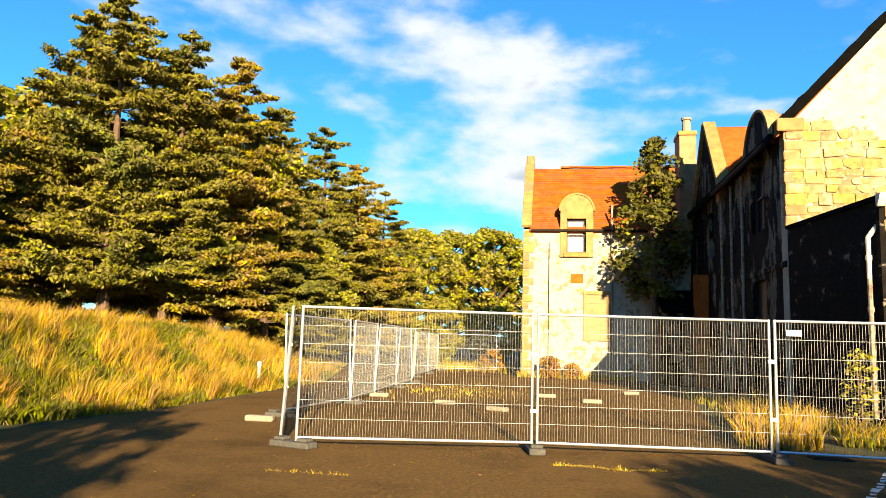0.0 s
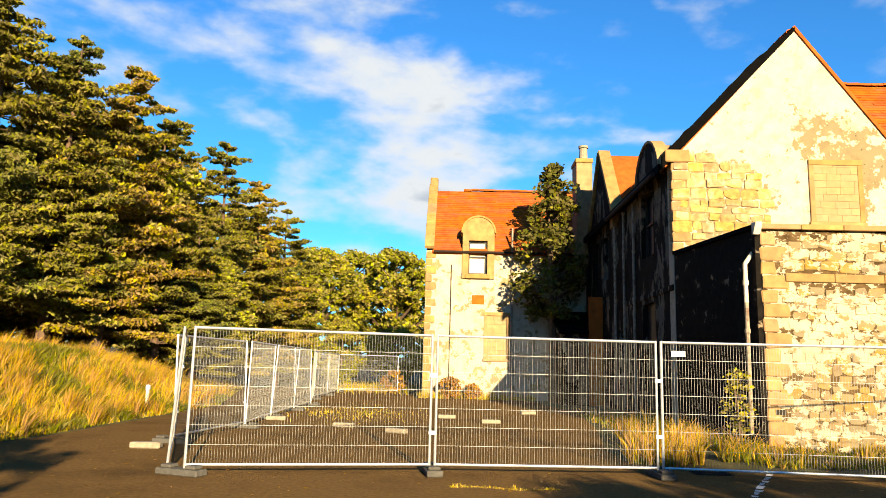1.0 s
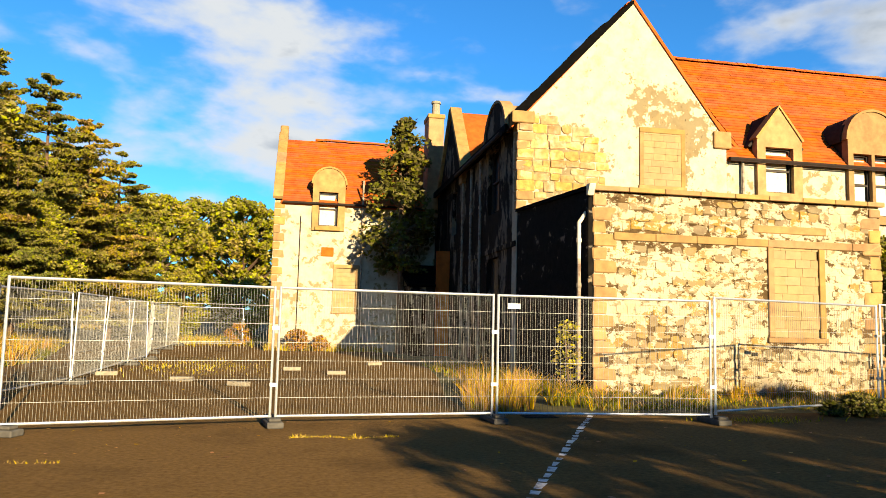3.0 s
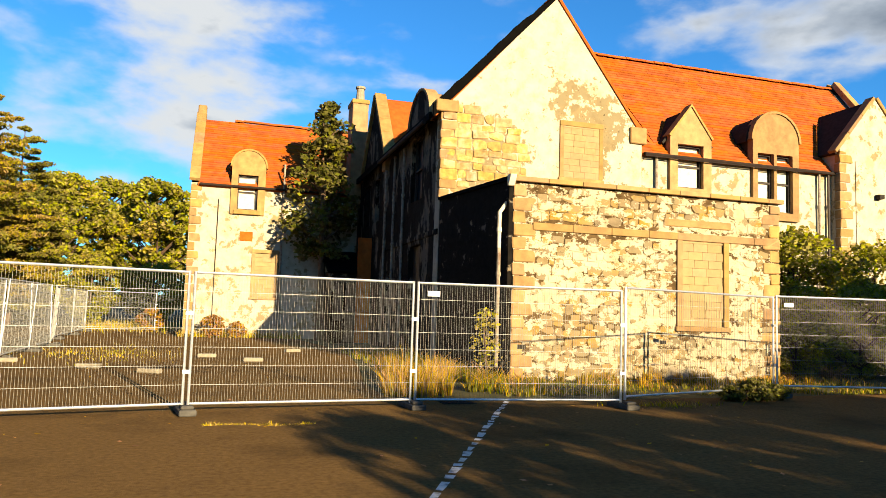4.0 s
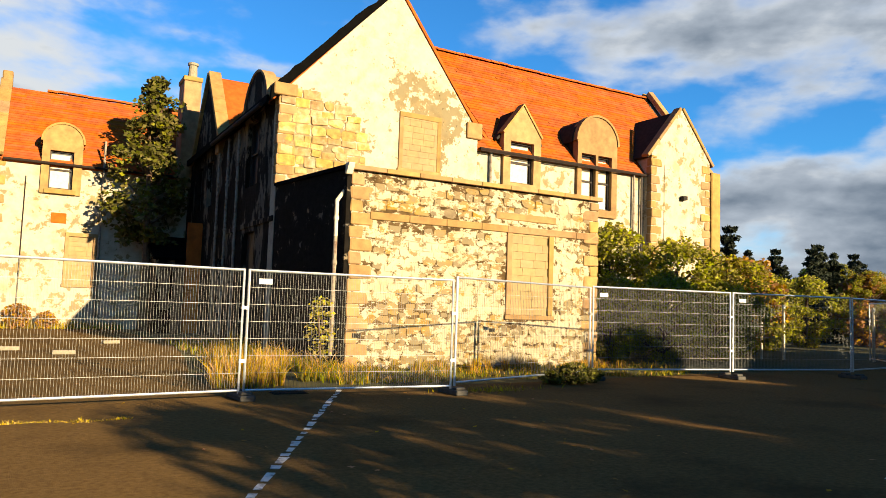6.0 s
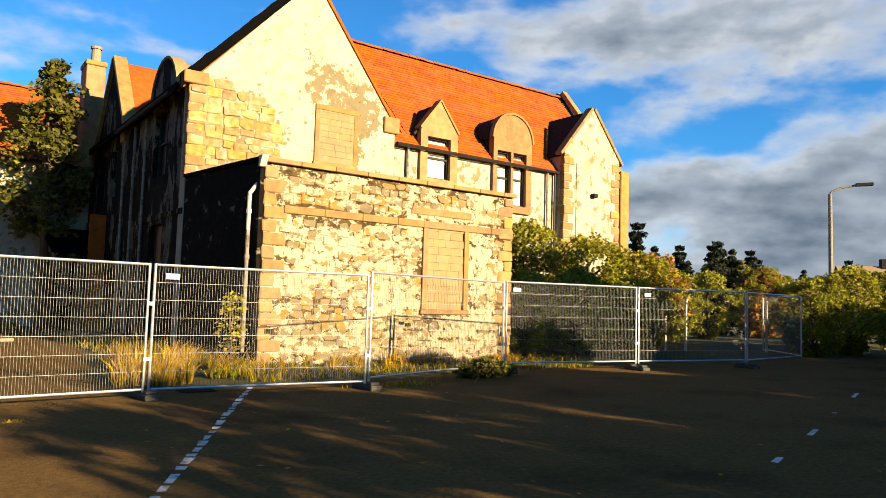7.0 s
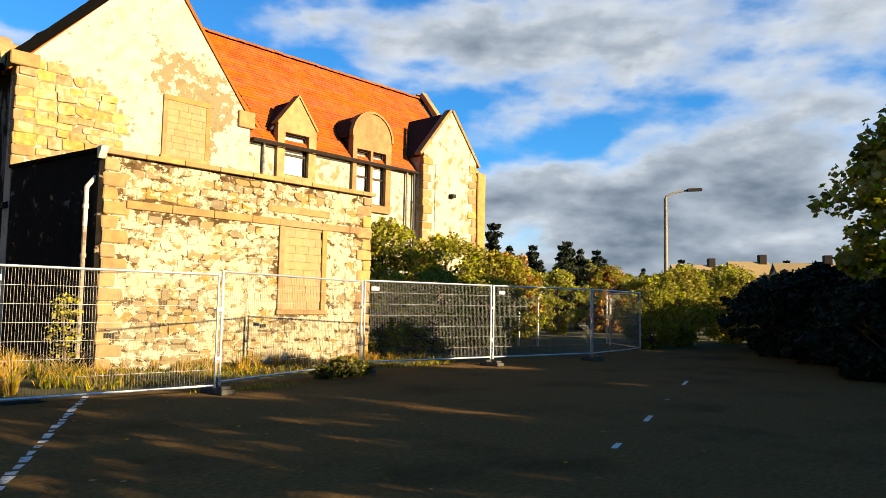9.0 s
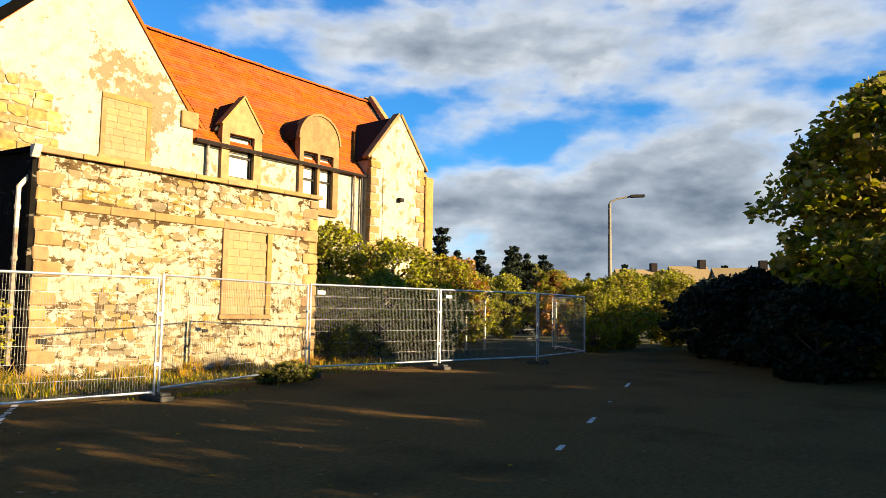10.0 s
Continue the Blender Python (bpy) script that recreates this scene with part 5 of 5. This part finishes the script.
def broadleaf(seed, h, mat, width=0.42, size=0.2, clumps=150, per=55, trunk=0.22, name="broadleaf_tree", label="", group="", low=0.15, taper=0.0):
    """A leafy tree: trunk, forking limbs, and clumps of leaves in an uneven crown with gaps."""
    rnd = random.Random(seed)
    t = empty(name, (0, 0, 0), label, "tree", group)
    bm = bmesh.new()
    bar(bm, (0, 0, -0.1), (0, 0, h * trunk), 0.02 * h, 8, 0.015 * h)
    bar(bm, (0, 0, h * trunk), (rnd.uniform(-0.3, 0.3), rnd.uniform(-0.3, 0.3), h * 0.92), 0.015 * h, 7, 0.02)
    centres = []
    lobes = [(rnd.uniform(0, 6.28), rnd.uniform(0.25, 0.95), rnd.uniform(0.7, 1.15)) for _ in range(9)]
    for k in range(clumps):
        f = low + (1 - low) * rnd.random() ** 0.85
        prof = math.sin(math.pi * min(1, (f - low * 0.8) / (1.02 - low * 0.8))) ** 0.6
        a = rnd.uniform(0, 6.283)
        bulge = 1 + 0.25 * sum(math.cos(a - la) * max(0, 1 - abs(f - lf) * 3) * (lr - 0.9) * 4 for la, lf, lr in lobes) / 3
        r = width * h * prof * bulge * (rnd.random() ** 0.4) * rnd.uniform(0.8, 1.08) * (1 - taper * max(0.0, f - low - 0.1))
        c = Vector((math.cos(a) * r, math.sin(a) * r, f * h))
        centres.append((*c, rnd.uniform(0.35, 0.75) * (h / 9) ** 0.5 * (1 - 0.55 * taper * max(0.0, f - 0.5))))
        if k % 4 == 0:
            z0 = max(h * trunk * 0.8, c.z - r * 0.8)
            bar(bm, (0, 0, z0), c, 0.02 + 0.006 * h, 4, 0.008)
    part("trunk", bm, M_BARK, t)
    v, n = leaf_cloud(centres, per, 1.0, size, seed, flat=0.75, long=1.5)
    c = new("crown", leaf_mesh("crown", v, n, mat))
    c.parent = t
    return t


def set_at(ob, x, y, turn=0.0, k=1.0, z=None):
    z = ground_height(x, y) - 0.05 if z is None else z
    ob.matrix_basis = pose(x, y, z, 0, 0, turn) @ Matrix.Diagonal((k, k, k, 1))
    return ob


def again(ob, x, y, turn=0.0, k=1.0):
    z = ground_height(x, y) - 0.05
    c = copy_thing(ob, Matrix.Identity(4))
    c.matrix_basis = pose(x, y, z, 0, 0, turn) @ Matrix.Diagonal((k, k, k, 1))
    return c


PINE = "tall pine with layered olive-green needle boughs on the grass bank"
p1 = set_at(pine(1, 14.5, M_NEEDLE, 0.33, 0.10, label=PINE), -17.0, 25.0, 0, 0.97)
p2 = set_at(pine(2, 13.0, M_NEEDLE_WARM, 0.34, 0.08, label=PINE), -14.6, 29.0, 0, 0.97)
p3 = set_at(pine(3, 13.5, M_NEEDLE, 0.36, 0.08, label=PINE), -14.2, 35.0, 0, 0.95)
for x, y, t, k in ((-19.5, 27.0, 80, 0.95), (-15.8, 27.2, 200, 0.88), (-13.4, 32.0, 100, 0.8), (-22.5, 19.0, 200, 0.6)):
    again(p1, x, y, t, k)
for x, y, t, k in ((-20.5, 21.5, 140, 0.70), (-24.5, 31.0, 250, 0.95), (-11.8, 42.5, 200, 0.95), (-16.5, 40.5, 10, 0.95), (-21, 38, 90, 1.0)):
    again(p2, x, y, t, k)
for x, y, t, k in ((-13.0, 39.0, 70, 1.0), (-24.0, 24.5, 30, 0.78), (-19.0, 33.0, 120, 1.05), (-11.3, 45.5, 260, 0.85), (-17.5, 29.5, 310, 0.9), (-12.2, 33.5, 20, 0.6), (-27, 27, 100, 0.85)):
    again(p3, x, y, t, k)
LEAFY = "broadleaf tree turning yellow-green at the edge of the wood"
b1 = set_at(broadleaf(21, 11.0, M_LEAF, 0.40, 0.15, 170, 120, label=LEAFY, group="wood"), -16.0, 31.5)
b2 = set_at(broadleaf(22, 12.0, M_LEAF, 0.42, 0.22, 200, 90, label=LEAFY, group="wood"), -13.0, 66.0)
for x, y, t, k in ((-6, 70, 40, 1.05), (1, 74, 100, 1.0), (-20, 62, 190, 1.1), (8, 78, 250, 1.0), (-27, 52, 300, 1.1), (-34, 44, 20, 1.15), (-40, 50, 130, 1.0), (-47, 52, 220, 1.05), (-44, 43, 310, 0.95), (-50, 40, 50, 1.0), (-2, 84, 10, 1.1), (-11, 80, 60, 1.15), (-30, 33, 75, 1.1), (-32, 22, 175, 1.15)):
    again(b2, x, y, t, k)
again(b1, -24.5, 17.5, 90, 0.8)
again(b1, -12.6, 36.5, 250, 0.6)
again(b1, -11.5, 46.5, 30, 0.75)

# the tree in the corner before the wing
# crown colour is lowered to imitate the building's shade on it
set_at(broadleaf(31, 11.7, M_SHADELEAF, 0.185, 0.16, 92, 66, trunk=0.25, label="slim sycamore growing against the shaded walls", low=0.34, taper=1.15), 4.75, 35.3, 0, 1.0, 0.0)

# bushes past the annex
BUSH = "overgrown shrub with yellowing leaves beside the hall"
s1 = set_at(broadleaf(41, 4.4, M_LEAF, 0.55, 0.10, 130, 90, trunk=0.12, name="shrub", label=BUSH, group="shrubs", low=0.02), 17.6, 18.6, 0, 1.0, 0.0)
again(s1, 20.6, 18.4, 90, 0.95)
for x, y, t, k in ((16.6, 17.4, 10, 0.62), (18.8, 17.2, 130, 0.66), (21.2, 17.0, 220, 0.62), (22.1, 17.6, 310, 0.52)):
    again(s1, x, y, t, k)
again(s1, 23.4, 18.2, 200, 0.85)
again(s1, 16.0, 19.0, 240, 0.85)
for x, y, t, k in ((-13, 55, 0, 1.0), (-9, 57, 60, 1.1), (-5, 58, 120, 1.0), (-1, 60, 180, 1.1), (3, 61, 240, 1.1), (7, 62, 300, 1.1), (-17, 51, 30, 1.0), (-20, 46, 90, 1.0), (-24, 40, 150, 1.0), (-27, 34, 20, 0.9)):
    again(s1, x, y, t, k)
s2 = set_at(broadleaf(42, 4.2, M_AUTUMN, 0.5, 0.16, 100, 55, trunk=0.12, name="shrub", label="autumn-coloured shrub beyond the fence", group="shrubs", low=0.02), 27.0, 20.5, 0, 0.95, 0.0)
again(s1, 30.5, 22.0, 40, 0.8)
for x, y, t, k in ((33, 26, 60, 0.9), (43, 24, 120, 1.0), (52, 32, 10, 0.9)):
    again(s2, x, y, t, k)
for x, y, t, k in ((37, 24, 0, 0.85), (46, 20, 100, 1.0), (31.0, 13.6, 200, 0.75), (35.5, 13.0, 120, 0.8), (40, 15, 20, 0.9), (48, 13, 70, 0.8), (57, 18, 190, 0.8), (28.0, 13.5, 240, 0.66)):
    again(s1, x, y, t, k)
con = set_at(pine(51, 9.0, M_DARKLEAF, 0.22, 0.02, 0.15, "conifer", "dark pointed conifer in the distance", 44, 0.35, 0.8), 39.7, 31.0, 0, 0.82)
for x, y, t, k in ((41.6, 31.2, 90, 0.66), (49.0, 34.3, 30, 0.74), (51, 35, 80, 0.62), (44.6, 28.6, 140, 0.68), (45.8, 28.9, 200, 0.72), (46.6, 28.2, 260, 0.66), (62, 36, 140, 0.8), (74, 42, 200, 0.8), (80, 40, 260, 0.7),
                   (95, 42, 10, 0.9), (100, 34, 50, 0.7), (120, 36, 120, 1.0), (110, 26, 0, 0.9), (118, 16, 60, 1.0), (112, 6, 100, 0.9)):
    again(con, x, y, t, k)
again(b1, 49.5, 30.0, 40, 0.5)
again(b1, 43.0, 23.8, 100, 0.4)
rnd = random.Random(77)
for k in range(46):
    az, far = radians(46 + k * 1.15), rnd.uniform(120, 170)
    again(b2, math.sin(az) * far, math.cos(az) * far, rnd.uniform(0, 360), rnd.uniform(0.45, 0.75))


set_at(broadleaf(71, 1.7, M_LEAF, 0.17, 0.055, 24, 22, trunk=0.1, name="sapling", label="thin self-sown sapling beside the downpipe", low=0.15), 6.2, 15.9, 0, 1.0, 0.0)
# the first three clumps use the shade-darkened leaves
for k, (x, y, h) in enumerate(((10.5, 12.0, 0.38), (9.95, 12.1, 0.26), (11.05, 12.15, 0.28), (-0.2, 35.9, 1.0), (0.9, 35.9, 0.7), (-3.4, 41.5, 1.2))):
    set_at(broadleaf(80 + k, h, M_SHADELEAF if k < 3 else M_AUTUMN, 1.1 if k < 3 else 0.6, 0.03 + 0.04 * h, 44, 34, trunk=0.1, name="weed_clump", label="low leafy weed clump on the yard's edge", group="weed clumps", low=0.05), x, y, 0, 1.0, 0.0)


# ---------------------------------------------------------------- marker posts
def marker_post(x, y, h, label):
    e = empty("marker_post", (x, y, ground_height(x, y)), label, "post", "marker posts")
    z = ground_height(x, y)
    boxpart("post", M_BOARD, e, x - 0.04, x + 0.04, y - 0.04, y + 0.04, z - 0.1, z + h, bevel=0.01)
    boxpart("cap", M_WHITE, e, x - 0.055, x + 0.055, y - 0.055, y + 0.055, z + h, z + h + 0.16, bevel=0.02)


marker_post(-8.7, 20.6, 0.66, "short timber marker post with a white cap")
for x, y in ((24.6, 17.7), (25.1, 17.1), (28.6, 15.7)):
    marker_post(x, y, 1.9, "pale concrete gatepost among shrubs")


# ---------------------------------------------------------------- distant houses
def far_house(x, y, w, d, h, roof, turn):
    e = tagged(new("house"), "distant pale house with a pitched roof among trees", "house", "far houses")
    bm = bmesh.new()
    prism(bm, [(0, 0, 0), (d * 0, 0, h), (0, d / 2, h + roof), (0, d, h), (0, d, 0)], (w, 0, 0))
    part("wall", bm, M_BLOCKPALE, e)
    for s in (0, 1):
        bm = bmesh.new()
        ya = -0.3 if s == 0 else d + 0.3
        slab(bm, (-0.3, ya, h - 0.25), (w + 0.3, ya, h - 0.25), (w + 0.3, d / 2, h + roof + 0.15), (-0.3, d / 2, h + roof + 0.15), 0.15)
        part("roof", bm, M_BLOCK, e, "pale tiled roof slope")
    bm = bmesh.new()
    box(bm, w * 0.8, w * 0.8 + 0.9, d / 2 - 0.5, d / 2 + 0.5, h + roof - 0.6, h + roof + 1.1)
    part("chimney", bm, M_GUTTER, e)
    for i in range(3):
        bm = bmesh.new()
        box(bm, w * (0.2 + 0.25 * i), w * (0.2 + 0.25 * i) + 1.0, -0.03, 0.05, 1.0, 2.2)
        part("window", bm, M_GLASS_DARK, e)
    e.matrix_basis = pose(x, y, ground_height(x, y) - 0.3, 0, 0, turn)
    return e


far_house(98, 43.5, 6.5, 7, 5.4, 2.6, -48)
far_house(97, 35, 5, 7, 5.6, 2.6, -50)
far_house(92, 28, 7, 7, 5.6, 2.0, -60)

# ---------------------------------------------------------------- trees south and east of the yard
EDGE = "dense leafy tree at the sunny edge of the car park"
e1 = set_at(broadleaf(61, 6.2, M_LEAF, 0.45, 0.13, 300, 90, trunk=0.15, label=EDGE, group="car park trees", low=0.03), 22.1, 2.0, 0, 1.21, 0.0)
for x, y, t, k in ((26.2, 1.6, 250, 1.08), (18.7, -10.0, 90, 1.10), (23.2, -9.5, 0, 1.0), (28, -9, 40, 1.0), (34, -8, 80, 0.85),
                   (13.5, -16.5, 10, 0.97), (16.4, -13.0, 80, 1.05), (17.5, -16.5, 220, 1.2), (22.5, -17, 100, 1.15), (28, -16, 300, 1.0),
                   (-10.8, -8.5, 220, 1.0), (-9.5, -15, 70, 1.25)):
    again(e1, x, y, t, k)
e2 = set_at(broadleaf(62, 6.4, M_LEAF, 0.40, 0.14, 120, 60, trunk=0.15, label="thin-crowned tree behind the car park", group="car park trees", low=0.03), 9.9, -10.0, 30, 0.95, 0.0)
for x, y, t, k in ((14.2, -10.5, 170, 1.04), (12.0, -11.5, 260, 0.95), (7.7, -10.2, 200, 0.88), (-1.8, -9.5, 110, 0.98), (-6.2, -9.0, 10, 1.0), (-4.5, -15, 140, 1.18)):
    again(e2, x, y, t, k)

# hedge leaves get the near-black colour in place of their shade
HEDGE = "dense shrub in the overgrown hedge, leaves darkened for shade"
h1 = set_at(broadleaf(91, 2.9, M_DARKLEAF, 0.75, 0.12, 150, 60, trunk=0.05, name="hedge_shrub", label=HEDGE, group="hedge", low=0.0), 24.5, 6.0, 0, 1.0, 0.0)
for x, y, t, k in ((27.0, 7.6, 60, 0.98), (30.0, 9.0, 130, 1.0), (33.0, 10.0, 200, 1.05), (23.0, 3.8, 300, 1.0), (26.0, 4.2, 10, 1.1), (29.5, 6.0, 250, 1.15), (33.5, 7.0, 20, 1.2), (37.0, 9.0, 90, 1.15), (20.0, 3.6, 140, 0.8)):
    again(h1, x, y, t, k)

# ---------------------------------------------------------------- masonry pieces, last
# annex: rubble courses, left bare round the opening
rubble(annex, YX, lambda x, z: (X0 + 0.5 < x < X1 - 0.45 and z < 3.6 and not (11.4 < x < 13.35 and 1.1 < z < 3.9)) or (X0 + 0.5 < x < X1 - 0.4 and 3.98 < z < ZX - 0.15),
       X0 + 0.4, X1 - 0.3, 0.05, ZX - 0.1, 3, 0.95, 0.015, (0.16, 0.50), (0.13, 0.26), HARLED_MESHES)
quoins_front(annex, YX, X0 - 0.02, 1, 0.0, ZX - 0.08, 1)
quoins_front(annex, YX, X1 + 0.02, -1, 0.0, ZX - 0.08, 2)


def bare_patch(x, z):
    """Where the harling has fallen from the gable."""
    n = 0.5 * noise.noise(Vector((x * 0.9, z * 0.9, 2.0)))
    low_left = 6.9 < x < 9.9 + n and 5.2 < z < 8.5 - 0.55 * max(0, x - 8.0) + n
    return low_left


rubble(main, YG, bare_patch, 6.9, 12.8, 5.2, 10.2, 7, 0.95, 0.034, (0.24, 0.66), (0.20, 0.36), SQUARED_MESHES)
quoins_front(main, YG, XL - 0.02, 1, 5.3, ZK - 0.3, 3)
quoins_front(main, Y2, G0 - 0.02, 1, 2.5, GK - 0.1, 4, course=0.36)
quoins_front(main, Y2, G1 + 0.02, -1, 2.5, GK - 0.1, 5, course=0.36)
quoins_front(wing, WY, WX0 - 0.02, 1, 0.0, WE - 0.1, 6, course=0.42)
for b in STONES + BLOCKS + RUBBLES:
    b.free()
